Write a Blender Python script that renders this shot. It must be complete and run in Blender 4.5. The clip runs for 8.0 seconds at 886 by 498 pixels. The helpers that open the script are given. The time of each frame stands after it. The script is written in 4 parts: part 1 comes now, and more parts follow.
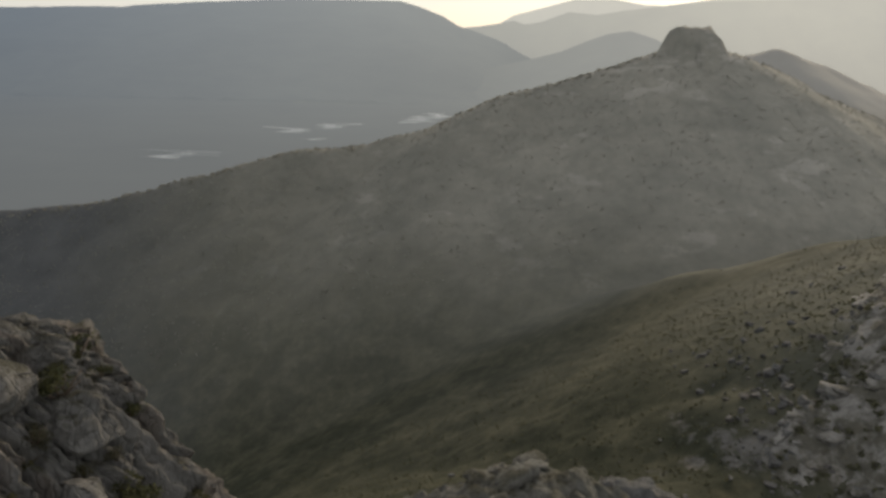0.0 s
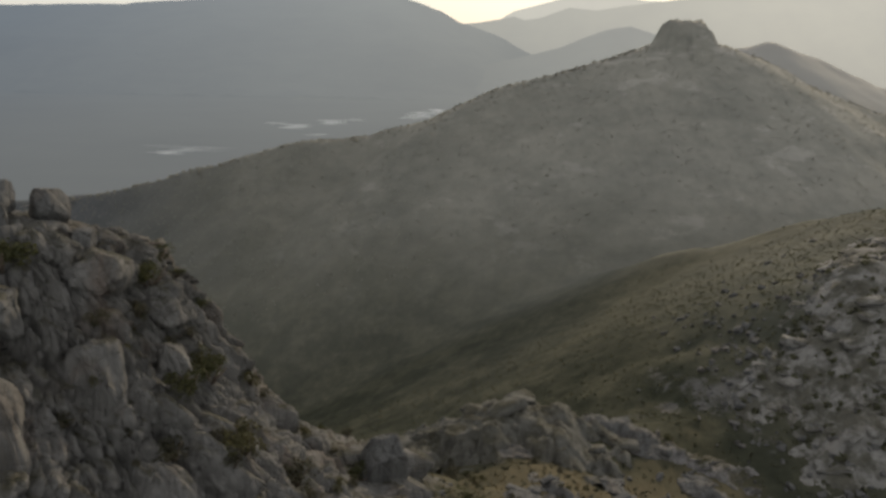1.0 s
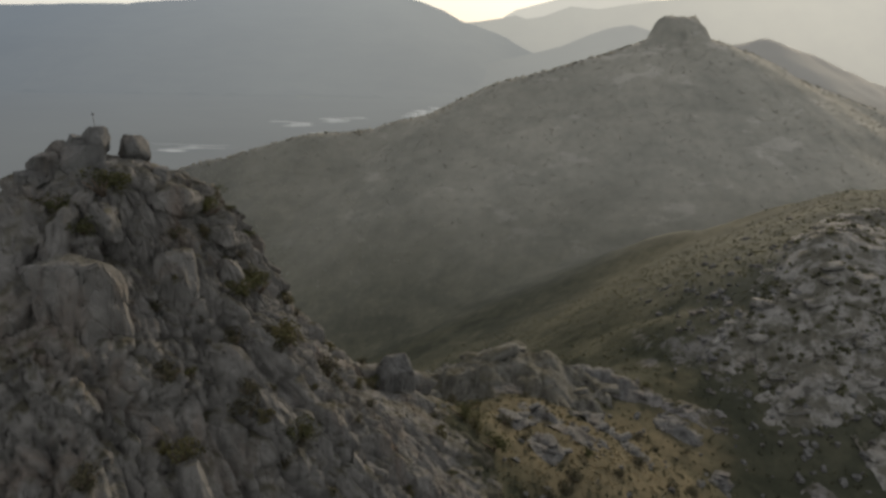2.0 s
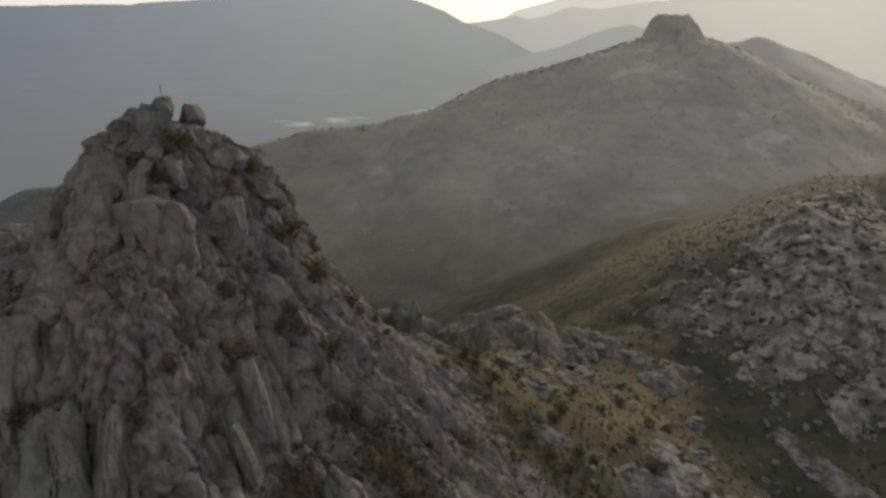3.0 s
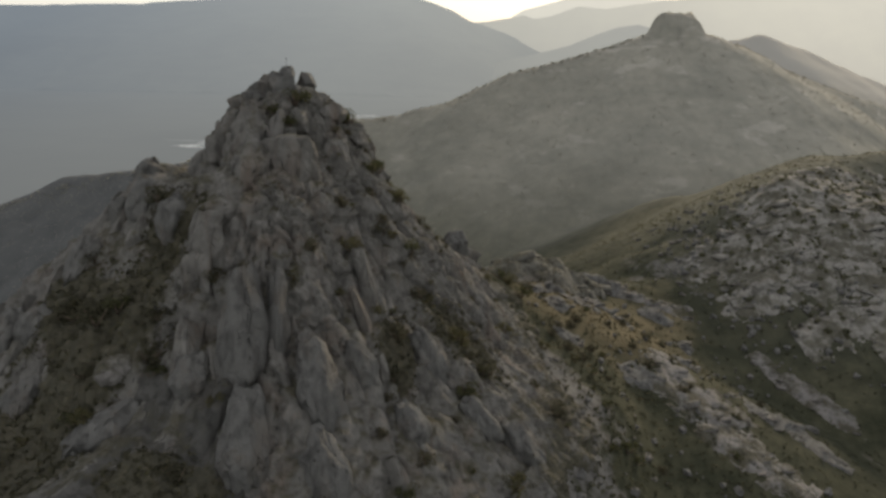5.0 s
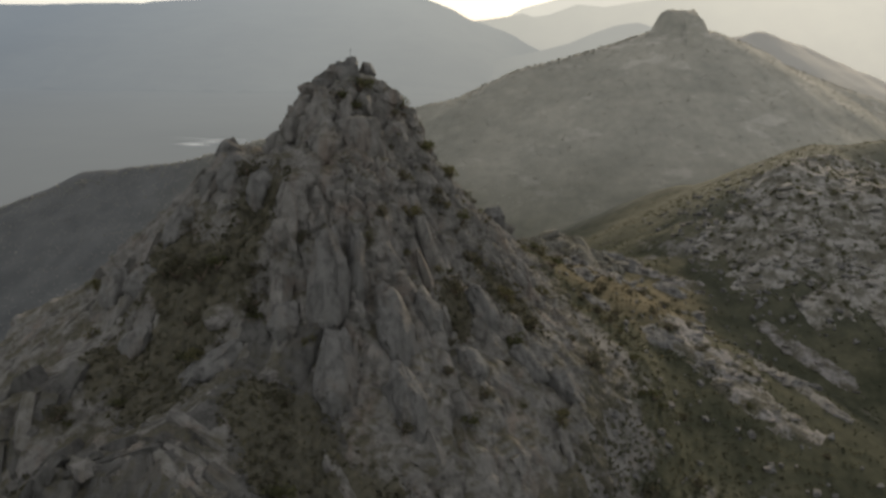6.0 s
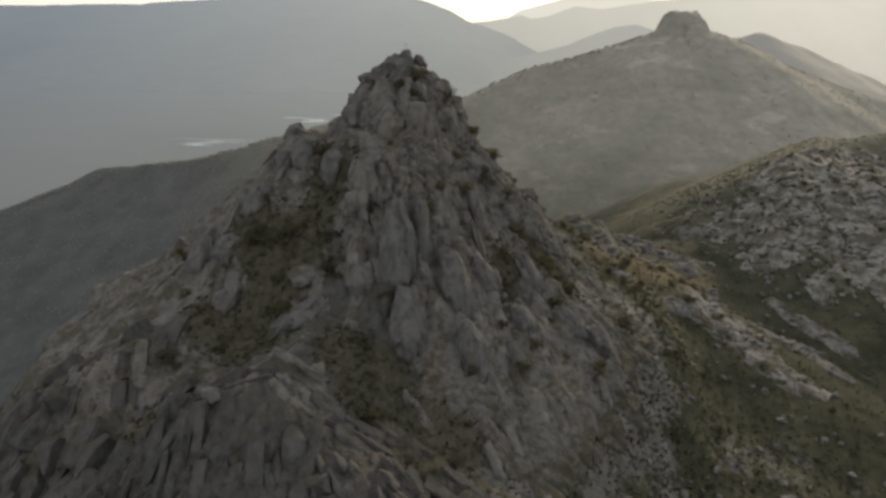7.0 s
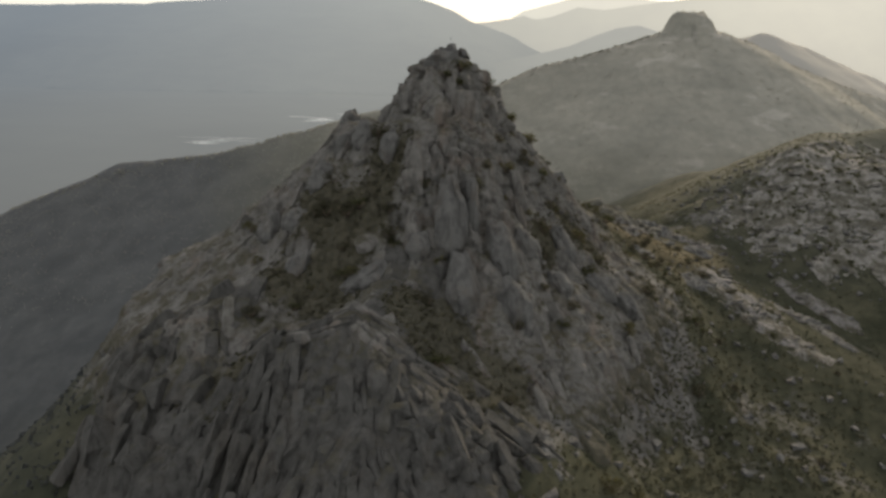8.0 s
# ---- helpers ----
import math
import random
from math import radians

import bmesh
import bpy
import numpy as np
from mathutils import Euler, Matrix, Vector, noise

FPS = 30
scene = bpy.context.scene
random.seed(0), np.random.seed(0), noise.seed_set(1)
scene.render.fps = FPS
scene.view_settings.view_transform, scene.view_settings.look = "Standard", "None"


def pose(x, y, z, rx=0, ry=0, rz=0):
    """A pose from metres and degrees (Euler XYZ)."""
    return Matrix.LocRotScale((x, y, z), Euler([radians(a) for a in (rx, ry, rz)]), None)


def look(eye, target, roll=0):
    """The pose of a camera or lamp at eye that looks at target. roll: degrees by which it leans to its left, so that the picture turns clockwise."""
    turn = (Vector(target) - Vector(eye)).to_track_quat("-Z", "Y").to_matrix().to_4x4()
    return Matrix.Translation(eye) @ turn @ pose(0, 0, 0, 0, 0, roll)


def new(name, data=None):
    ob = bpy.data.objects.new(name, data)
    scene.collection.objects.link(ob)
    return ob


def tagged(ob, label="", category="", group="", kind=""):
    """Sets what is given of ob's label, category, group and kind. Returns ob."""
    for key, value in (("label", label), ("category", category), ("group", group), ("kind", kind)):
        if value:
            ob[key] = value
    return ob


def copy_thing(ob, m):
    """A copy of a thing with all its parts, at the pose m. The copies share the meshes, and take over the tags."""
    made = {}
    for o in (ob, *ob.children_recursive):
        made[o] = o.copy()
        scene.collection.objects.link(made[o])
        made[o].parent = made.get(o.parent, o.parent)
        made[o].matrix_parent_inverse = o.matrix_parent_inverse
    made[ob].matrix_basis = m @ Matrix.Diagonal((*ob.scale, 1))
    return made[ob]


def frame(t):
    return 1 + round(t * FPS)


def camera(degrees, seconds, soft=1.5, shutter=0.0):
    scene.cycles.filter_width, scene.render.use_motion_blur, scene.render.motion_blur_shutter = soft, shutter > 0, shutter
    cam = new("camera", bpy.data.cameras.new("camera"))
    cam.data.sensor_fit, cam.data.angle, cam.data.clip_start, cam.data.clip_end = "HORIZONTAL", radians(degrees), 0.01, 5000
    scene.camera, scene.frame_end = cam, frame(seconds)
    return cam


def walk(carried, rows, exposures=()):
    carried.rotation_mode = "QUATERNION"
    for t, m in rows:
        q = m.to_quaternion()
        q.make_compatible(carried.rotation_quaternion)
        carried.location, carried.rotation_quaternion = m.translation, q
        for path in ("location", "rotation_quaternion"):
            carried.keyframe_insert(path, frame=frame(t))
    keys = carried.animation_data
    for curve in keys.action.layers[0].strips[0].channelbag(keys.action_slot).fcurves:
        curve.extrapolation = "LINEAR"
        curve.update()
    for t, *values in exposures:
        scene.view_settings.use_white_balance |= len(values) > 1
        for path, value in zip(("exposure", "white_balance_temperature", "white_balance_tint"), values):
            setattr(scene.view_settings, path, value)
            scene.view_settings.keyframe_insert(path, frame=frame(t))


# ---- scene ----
cam = camera(64.8, 8.0, soft=3.0)
PATH = [
    (0, (-0.063, -0.141, 99.86), (-0.051, 1.761, 99.24), 1.4),
    (0.5, (0.113, -8.131, 99.131), (0.124, -6.231, 98.507), 1.4),
    (1, (0.408, -16.411, 98.504), (0.417, -14.512, 97.875), 1.2),
    (1.5, (0.664, -24.949, 97.796), (0.669, -23.052, 97.164), 1.1),
    (2, (0.609, -33.306, 96.881), (0.612, -31.408, 96.25), 1.1),
    (2.2, (0.539, -36.635, 96.554), (0.541, -34.738, 95.922), 1.0),
    (3.3, (0.175, -54.629, 95.396), (0.174, -52.73, 94.768), 1.0),
    (3.5, (0.088, -57.886, 95.363), (0.084, -55.987, 94.736), 1.1),
    (4, (-0.873, -66.273, 94.999), (-0.882, -64.373, 94.374), 1.0),
    (5.3, (-9.112, -87.735, 93.804), (-9.132, -85.838, 93.17), 1.0),
    (5.5, (-10.809, -90.933, 93.701), (-10.832, -89.037, 93.065), 0.9),
    (6, (-15.577, -98.918, 93.396), (-15.59, -97.021, 92.762), 0.9),
    (6.5, (-20.533, -106.92, 92.916), (-20.539, -105.022, 92.285), 1.0),
    (7, (-25.604, -114.958, 92.329), (-25.608, -113.06, 91.7), 1.0),
    (7.5, (-30.518, -122.941, 91.743), (-30.522, -121.042, 91.115), 1.1),
    (8, (-34.708, -131.105, 91.356), (-34.715, -129.206, 90.728), 1.2),
]
walk(cam, [(t, look(eye, target, roll)) for t, eye, target, roll in PATH], exposures=[(0, 0.71, 6850, 10), (3, 0.89, 6900, 10), (6, 1.06, 7000, 10), (8, 1.13, 7050, 10)])

# ---- light ----
SUN_AZ, SUN_EL = radians(26), radians(20)      # azimuth to the right of +y
world = bpy.data.worlds.new("hazy_evening_sky")
scene.world = world
world.use_nodes = True
wn = world.node_tree
sky = wn.nodes.new("ShaderNodeTexSky")
sky.sky_type = 'NISHITA'
sky.sun_disc = False
sky.sun_elevation, sky.sun_rotation = SUN_EL, SUN_AZ
sky.air_density, sky.dust_density, sky.ozone_density = 0.7, 0.4, 1.0
hazy = wn.nodes.new("ShaderNodeMix")
hazy.data_type = 'RGBA'
hazy.inputs[0].default_value = 0.86
hazy.inputs[7].default_value = (2.45, 2.45, 2.5, 1)       # even veil of high haze
wn.links.new(sky.outputs[0], hazy.inputs[6])
wn.links.new(hazy.outputs[2], wn.nodes["Background"].inputs[0])
wn.nodes["Background"].inputs[1].default_value = 0.15
sun = new("sun", bpy.data.lights.new("sun", 'SUN'))
sun.data.energy, sun.data.angle, sun.data.color = 1.3, radians(6), (1.0, 0.84, 0.62)
sun.matrix_world = look((0, 0, 0), (-math.sin(SUN_AZ) * math.cos(SUN_EL), -math.cos(SUN_AZ) * math.cos(SUN_EL), -math.sin(SUN_EL)))


# ---- materials ----
def material(name):
    m = bpy.data.materials.new(name)
    m.use_nodes = True
    nt = m.node_tree
    return m, nt, nt.nodes["Principled BSDF"]


def node(nt, kind, **values):
    n = nt.nodes.new(kind)
    for k, v in values.items():
        n.inputs[k].default_value = v
    return n


def mapped(nt, scale=(1, 1, 1)):
    geo = nt.nodes.new("ShaderNodeNewGeometry")
    mp = nt.nodes.new("ShaderNodeMapping")
    mp.inputs["Scale"].default_value = scale
    nt.links.new(geo.outputs["Position"], mp.inputs["Vector"])
    return mp.outputs[0]


def fbm(nt, vec, scale, detail=6, rough=0.6, distortion=0.0):
    n = node(nt, "ShaderNodeTexNoise", Scale=scale, Detail=detail, Roughness=rough, Distortion=distortion)
    nt.links.new(vec, n.inputs["Vector"])
    return n.outputs["Fac"]


def ramp(nt, fac, stops):
    r = nt.nodes.new("ShaderNodeValToRGB")
    els = r.color_ramp.elements
    while len(els) < len(stops):
        els.new(0.5)
    for e, (p, c) in zip(els, stops):
        e.position = p
        e.color = (*c, 1) if len(c) == 3 else c
    nt.links.new(fac, r.inputs[0])
    return r.outputs[0]


def mix(nt, fac, a, b, mode='MIX'):
    m = nt.nodes.new("ShaderNodeMix")
    m.data_type, m.blend_type = 'RGBA', mode
    for sock, v in ((m.inputs[0], fac), (m.inputs[6], a), (m.inputs[7], b)):
        if isinstance(v, (int, float)):
            sock.default_value = v
        elif isinstance(v, tuple):
            sock.default_value = (*v, 1)
        else:
            nt.links.new(v, sock)
    return m.outputs[2]


def bump(nt, bsdf, height, strength, dist):
    b = node(nt, "ShaderNodeBump", Strength=strength, Distance=dist)
    nt.links.new(height, b.inputs["Height"])
    nt.links.new(b.outputs[0], bsdf.inputs["Normal"])


def attribute(nt, name):
    a = nt.nodes.new("ShaderNodeAttribute")
    a.attribute_name = name
    return a.outputs["Fac"]


def math_node(nt, op, a, b):
    m = nt.nodes.new("ShaderNodeMath")
    m.operation = op
    m.use_clamp = True
    for sock, v in zip(m.inputs, (a, b)):
        if isinstance(v, (int, float)):
            sock.default_value = v
        else:
            nt.links.new(v, sock)
    return m.outputs[0]


def mean_of(nt, a, b):
    return math_node(nt, 'ADD', math_node(nt, 'MULTIPLY', a, 0.5), math_node(nt, 'MULTIPLY', b, 0.5))


def rock_colour(nt, light, dark, rust, stretch=(1, 1, 0.35)):
    """Weathered granite: grey body, lichen blotches, rust and dark water streaks."""
    p = mapped(nt)
    ps = mapped(nt, stretch)
    body = ramp(nt, fbm(nt, p, 0.35, 8, 0.65), [(0.3, dark), (0.52, tuple(0.5 * (a + b) for a, b in zip(light, dark))), (0.72, light)])
    rusty = ramp(nt, fbm(nt, ps, 0.16, 7, 0.7, 0.6), [(0.52, (0, 0, 0)), (0.68, (1, 1, 1))])
    c = mix(nt, math_node(nt, 'MULTIPLY', rusty, 0.65), body, rust)
    streak = ramp(nt, fbm(nt, mapped(nt, (1, 1, 0.12)), 0.7, 5, 0.6), [(0.5, (0, 0, 0)), (0.66, (1, 1, 1))])
    c = mix(nt, math_node(nt, 'MULTIPLY', streak, 0.55), c, tuple(0.35 * v for v in dark))
    lichen = ramp(nt, fbm(nt, p, 1.7, 6, 0.75), [(0.58, (0, 0, 0)), (0.66, (1, 1, 1))])
    c = mix(nt, math_node(nt, 'MULTIPLY', lichen, 0.22), c, tuple(min(1, 1.25 * v) for v in light))
    return c


def rock_material(name, light, dark, rust, turf=0.0, lie=(0.58, 0.84), gaps=0.5):
    m, nt, b = material(name)
    c = rock_colour(nt, light, dark, rust)
    if turf:
        geo = nt.nodes.new("ShaderNodeNewGeometry")
        sep = nt.nodes.new("ShaderNodeSeparateXYZ")
        nt.links.new(geo.outputs["Normal"], sep.inputs[0])
        flat = ramp(nt, sep.outputs[2], [(lie[0], (0, 0, 0)), (lie[1], (1, 1, 1))])
        patch = ramp(nt, fbm(nt, mapped(nt), 0.22, 6, 0.65), [(gaps - 0.06, (0, 0, 0)), (gaps + 0.06, (1, 1, 1))])
        cover = ramp(nt, fbm(nt, mapped(nt), 0.9, 5, 0.6), [(0.35, (0.044, 0.043, 0.028)), (0.6, (0.066, 0.061, 0.039)), (0.75, (0.095, 0.083, 0.052))])
        ledge = ramp(nt, mean_of(nt, attribute(nt, "turf"), fbm(nt, mapped(nt), 0.35, 6, 0.65)), [(0.5, (0, 0, 0)), (0.56, (1, 1, 1))])
        grown = math_node(nt, 'MAXIMUM', math_node(nt, 'MULTIPLY', flat, patch), ledge)
        c = mix(nt, math_node(nt, 'MULTIPLY', grown, turf), c, cover)
    nt.links.new(c, b.inputs["Base Color"])
    b.inputs["Roughness"].default_value = 0.9
    b.inputs["Specular IOR Level"].default_value = 0.2
    crack = node(nt, "ShaderNodeTexVoronoi", Scale=0.55)
    crack.feature = 'DISTANCE_TO_EDGE'
    nt.links.new(mapped(nt, (1, 1, 0.4)), crack.inputs["Vector"])
    edge = ramp(nt, crack.outputs[0], [(0.0, (0, 0, 0)), (0.06, (1, 1, 1))])
    split = node(nt, "ShaderNodeTexVoronoi", Scale=1.7)
    split.feature = 'DISTANCE_TO_EDGE'
    nt.links.new(mapped(nt, (1, 1, 0.45)), split.inputs["Vector"])
    edge = mix(nt, 0.4, edge, ramp(nt, split.outputs[0], [(0.0, (0, 0, 0)), (0.07, (1, 1, 1))]))
    h = mix(nt, 0.65, edge, mean_of(nt, fbm(nt, mapped(nt), 1.1, 9, 0.72), fbm(nt, mapped(nt, (1, 1, 0.16)), 1.5, 7, 0.65)))
    bump(nt, b, h, 0.95, 0.5)
    return m


granite = rock_material("weathered_granite", (0.192, 0.187, 0.174), (0.104, 0.101, 0.095), (0.15, 0.114, 0.089), turf=0.85)
# a darker copy of the granite, painted so because less haze veils the spur
spur_granite = rock_material("darkened_granite", (0.105, 0.104, 0.098), (0.052, 0.052, 0.049), (0.086, 0.076, 0.063), turf=0.75, lie=(0.72, 0.94))
boulder_mat = rock_material("boulder_granite", (0.155, 0.154, 0.147), (0.09, 0.09, 0.087), (0.13, 0.11, 0.09))
hill_rock = rock_material("hillside_granite", (0.28, 0.273, 0.252), (0.198, 0.193, 0.178), (0.24, 0.217, 0.183), turf=0.72, lie=(0.1, 0.5), gaps=0.49)
dome_rock = rock_material("mossy_granite", (0.17, 0.166, 0.147), (0.105, 0.103, 0.09), (0.14, 0.125, 0.1), turf=0.8, lie=(0.5, 0.95), gaps=0.5)
pale_rock = rock_material("pale_bare_granite", (0.225, 0.217, 0.207), (0.145, 0.14, 0.133), (0.18, 0.162, 0.143), turf=0.85, lie=(0.1, 0.6), gaps=0.51)


def ground_material():
    """Open mountain ground: dry grass, green scrub, soil and bedrock, by what grows where; haze is painted into the
    distant slopes' colours.
    """
    m, nt, b = material("mountain_ground")
    p = mapped(nt)
    rock = rock_colour(nt, (0.155, 0.15, 0.14), (0.10, 0.097, 0.091), (0.13, 0.11, 0.085), (1, 1, 1))
    scrub = ramp(nt, fbm(nt, p, 0.25, 8, 0.7), [(0.32, (0.037, 0.039, 0.026)), (0.52, (0.054, 0.055, 0.037)), (0.7, (0.077, 0.075, 0.051))])
    grass = ramp(nt, fbm(nt, p, 0.18, 8, 0.7), [(0.35, (0.068, 0.061, 0.038)), (0.52, (0.098, 0.084, 0.052)), (0.7, (0.135, 0.113, 0.070))])
    # distant slope cover, lightened so that its colour carries the haze
    hazed_heath = ramp(nt, fbm(nt, p, 0.13, 7, 0.62), [(0.34, (0.258, 0.255, 0.222)), (0.50, (0.285, 0.28, 0.243)), (0.66, (0.312, 0.304, 0.264))])
    thicket = ramp(nt, fbm(nt, p, 0.07, 6, 0.65), [(0.42, (0.62, 0.66, 0.62)), (0.6, (1.15, 1.12, 1.08))])
    scrub = mix(nt, 1.0, scrub, thicket, 'MULTIPLY')
    tufted = ramp(nt, mean_of(nt, attribute(nt, "grass"), fbm(nt, p, 0.12, 7, 0.7)), [(0.44, (0, 0, 0)), (0.66, (1, 1, 1))])
    c = mix(nt, tufted, scrub, grass)
    blotch = fbm(nt, p, 0.11, 9, 0.72)
    amount = mean_of(nt, attribute(nt, "rock"), blotch)
    c = mix(nt, ramp(nt, amount, [(0.49, (0, 0, 0)), (0.54, (1, 1, 1))]), c, rock)
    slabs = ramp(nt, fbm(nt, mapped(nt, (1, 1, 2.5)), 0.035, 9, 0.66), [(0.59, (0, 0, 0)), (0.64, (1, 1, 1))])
    hazed_heath = mix(nt, math_node(nt, 'MULTIPLY', slabs, 0.55), hazed_heath, (0.41, 0.395, 0.355))
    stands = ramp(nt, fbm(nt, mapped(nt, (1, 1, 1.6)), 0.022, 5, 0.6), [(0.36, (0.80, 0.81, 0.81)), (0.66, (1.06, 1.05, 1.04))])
    hazed_heath = mix(nt, 1.0, hazed_heath, stands, 'MULTIPLY')
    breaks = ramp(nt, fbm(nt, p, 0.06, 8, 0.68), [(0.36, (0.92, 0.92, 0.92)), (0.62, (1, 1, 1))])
    c = mix(nt, math_node(nt, 'MULTIPLY', attribute(nt, "hazed_heath"), breaks), c, hazed_heath)
    # blue-grey of the haze over the left slopes, painted as ground colour
    haze_tint = ramp(nt, fbm(nt, p, 0.05, 7, 0.66), [(0.36, (0.066, 0.071, 0.076)), (0.64, (0.096, 0.101, 0.104))])
    c = mix(nt, attribute(nt, "haze_tint"), c, haze_tint)
    # the farther hill's haze, mixed in as a pale base colour
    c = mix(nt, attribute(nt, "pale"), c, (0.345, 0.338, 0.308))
    nt.links.new(c, b.inputs["Base Color"])
    b.inputs["Roughness"].default_value = 0.95
    b.inputs["Specular IOR Level"].default_value = 0.1
    bump(nt, b, fbm(nt, p, 0.6, 9, 0.7), 0.4, 0.35)
    return m


ground_mat = ground_material()


def leaf_material(name, a, c):
    m, nt, b = material(name)
    info = nt.nodes.new("ShaderNodeNewGeometry")
    nt.links.new(ramp(nt, info.outputs["Random Per Island"], [(0.0, a), (1.0, c)]), b.inputs["Base Color"])
    b.inputs["Roughness"].default_value = 0.8
    b.inputs["Specular IOR Level"].default_value = 0.2
    thin = nt.nodes.new("ShaderNodeBsdfTranslucent")
    nt.links.new(b.inputs["Base Color"].links[0].from_socket, thin.inputs["Color"])
    both = node(nt, "ShaderNodeMixShader", Fac=0.4)
    nt.links.new(b.outputs[0], both.inputs[1])
    nt.links.new(thin.outputs[0], both.inputs[2])
    nt.links.new(both.outputs[0], nt.nodes["Material Output"].inputs["Surface"])
    return m


leaf_green = leaf_material("shrub_leaves", (0.042, 0.047, 0.022), (0.095, 0.095, 0.045))
leaf_olive = leaf_material("olive_leaves", (0.056, 0.056, 0.028), (0.115, 0.107, 0.052))
# far scrub, its leaf colour paled to imitate haze in front of it
leaf_far = leaf_material("hazed_scrub", (0.27, 0.265, 0.23), (0.325, 0.318, 0.275))
# leaves in the same painted haze tone as the left valley slopes
leaf_haze_tint = leaf_material("haze_tinted_scrub", (0.05, 0.055, 0.057), (0.082, 0.087, 0.088))
leaf_dark = leaf_material("dark_scrub", (0.044, 0.044, 0.028), (0.088, 0.083, 0.054))
leaf_scrub = leaf_material("low_scrub", (0.05, 0.053, 0.034), (0.1, 0.099, 0.064))
leaf_hill = leaf_material("hill_scrub", (0.075, 0.078, 0.047), (0.135, 0.132, 0.082))
straw = leaf_material("dry_grass_blades", (0.11, 0.09, 0.052), (0.20, 0.162, 0.094))


def plain_material(name, colour, rough=0.7, metal=0.0):
    m, nt, b = material(name)
    v = ramp(nt, fbm(nt, mapped(nt), 6.0, 5), [(0.3, tuple(0.75 * x for x in colour)), (0.7, colour)])
    nt.links.new(v, b.inputs["Base Color"])
    b.inputs["Roughness"].default_value = rough
    b.inputs["Metallic"].default_value = metal
    return m


bark = plain_material("shrub_bark", (0.13, 0.1, 0.075), 0.9)
steel = plain_material("weathered_steel", (0.16, 0.15, 0.14), 0.5, 0.8)
dark_paint = plain_material("dark_paint", (0.03, 0.03, 0.03), 0.6)


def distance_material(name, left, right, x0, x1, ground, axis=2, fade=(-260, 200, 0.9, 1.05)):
    """Far range as a backdrop: its surface emits the colour of the haze, warmer towards the sun."""
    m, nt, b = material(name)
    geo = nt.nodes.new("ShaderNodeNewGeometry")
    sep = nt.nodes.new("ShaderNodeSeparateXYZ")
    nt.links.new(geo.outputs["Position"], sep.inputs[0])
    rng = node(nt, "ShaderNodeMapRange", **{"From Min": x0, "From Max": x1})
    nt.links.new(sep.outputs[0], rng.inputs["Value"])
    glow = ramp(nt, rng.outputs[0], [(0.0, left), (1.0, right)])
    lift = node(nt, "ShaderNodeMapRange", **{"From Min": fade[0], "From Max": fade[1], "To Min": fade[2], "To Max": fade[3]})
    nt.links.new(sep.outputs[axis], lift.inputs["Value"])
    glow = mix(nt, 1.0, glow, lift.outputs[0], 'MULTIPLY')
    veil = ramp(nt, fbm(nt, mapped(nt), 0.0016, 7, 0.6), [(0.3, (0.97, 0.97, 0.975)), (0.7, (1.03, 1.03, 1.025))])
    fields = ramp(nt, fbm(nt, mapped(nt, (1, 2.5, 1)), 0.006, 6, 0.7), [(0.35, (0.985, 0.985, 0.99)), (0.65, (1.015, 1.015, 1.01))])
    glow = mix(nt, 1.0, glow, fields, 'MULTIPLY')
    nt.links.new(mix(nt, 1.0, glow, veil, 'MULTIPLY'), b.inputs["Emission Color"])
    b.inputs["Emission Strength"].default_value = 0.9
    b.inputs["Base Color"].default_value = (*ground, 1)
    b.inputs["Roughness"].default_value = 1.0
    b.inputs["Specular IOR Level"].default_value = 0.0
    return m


# ---- numeric relief ----
def hash3(ix, iy, iz, salt):
    n = (ix.astype(np.int64) * 73856093) ^ (iy.astype(np.int64) * 19349663) ^ (iz.astype(np.int64) * 83492791) ^ (salt * 2654435)
    n = (n ^ (n >> 13)) * 1274126177
    n = n ^ (n >> 16)
    return (n & 0xFFFFFF) / float(0xFFFFFF)


def value_noise(p, salt=0):
    i = np.floor(p).astype(np.int64)
    f = p - i
    f = f * f * f * (f * (6 * f - 15) + 10)
    out = 0.0
    for dx in (0, 1):
        wx = f[:, 0] if dx else 1 - f[:, 0]
        for dy in (0, 1):
            wy = f[:, 1] if dy else 1 - f[:, 1]
            for dz in (0, 1):
                wz = f[:, 2] if dz else 1 - f[:, 2]
                out = out + wx * wy * wz * hash3(i[:, 0] + dx, i[:, 1] + dy, i[:, 2] + dz, salt)
    return out * 2 - 1


def relief(p, scale, octaves=4, gain=0.5, salt=0, ridged=False):
    q = p / scale
    out, amp, total = np.zeros(len(p)), 1.0, 0.0
    for o in range(octaves):
        v = value_noise(q, salt + o)
        out += amp * ((1 - 2 * np.abs(v)) if ridged else v)
        total += amp
        amp *= gain
        q = q * 2.03 + 17.3
    return out / total


def cells(p, salt=0):
    """Cell noise: the distance to the nearest seed, the gap to the second, and the nearest cell's own random number."""
    i = np.floor(p).astype(np.int64)
    f1, f2, who = np.full(len(p), 9.0), np.full(len(p), 9.0), np.zeros(len(p))
    for dx in (-1, 0, 1):
        for dy in (-1, 0, 1):
            for dz in (-1, 0, 1):
                c = i + (dx, dy, dz)
                s = np.stack([c[:, a] + hash3(c[:, 0], c[:, 1], c[:, 2], salt + a + 1) for a in range(3)], 1)
                d = np.sqrt(((s - p) ** 2).sum(1))
                w = hash3(c[:, 0], c[:, 1], c[:, 2], salt + 9)
                near = d < f1
                f2 = np.where(near, f1, np.minimum(f2, d))
                who = np.where(near, w, who)
                f1 = np.where(near, d, f1)
    return f1, f2 - f1, who


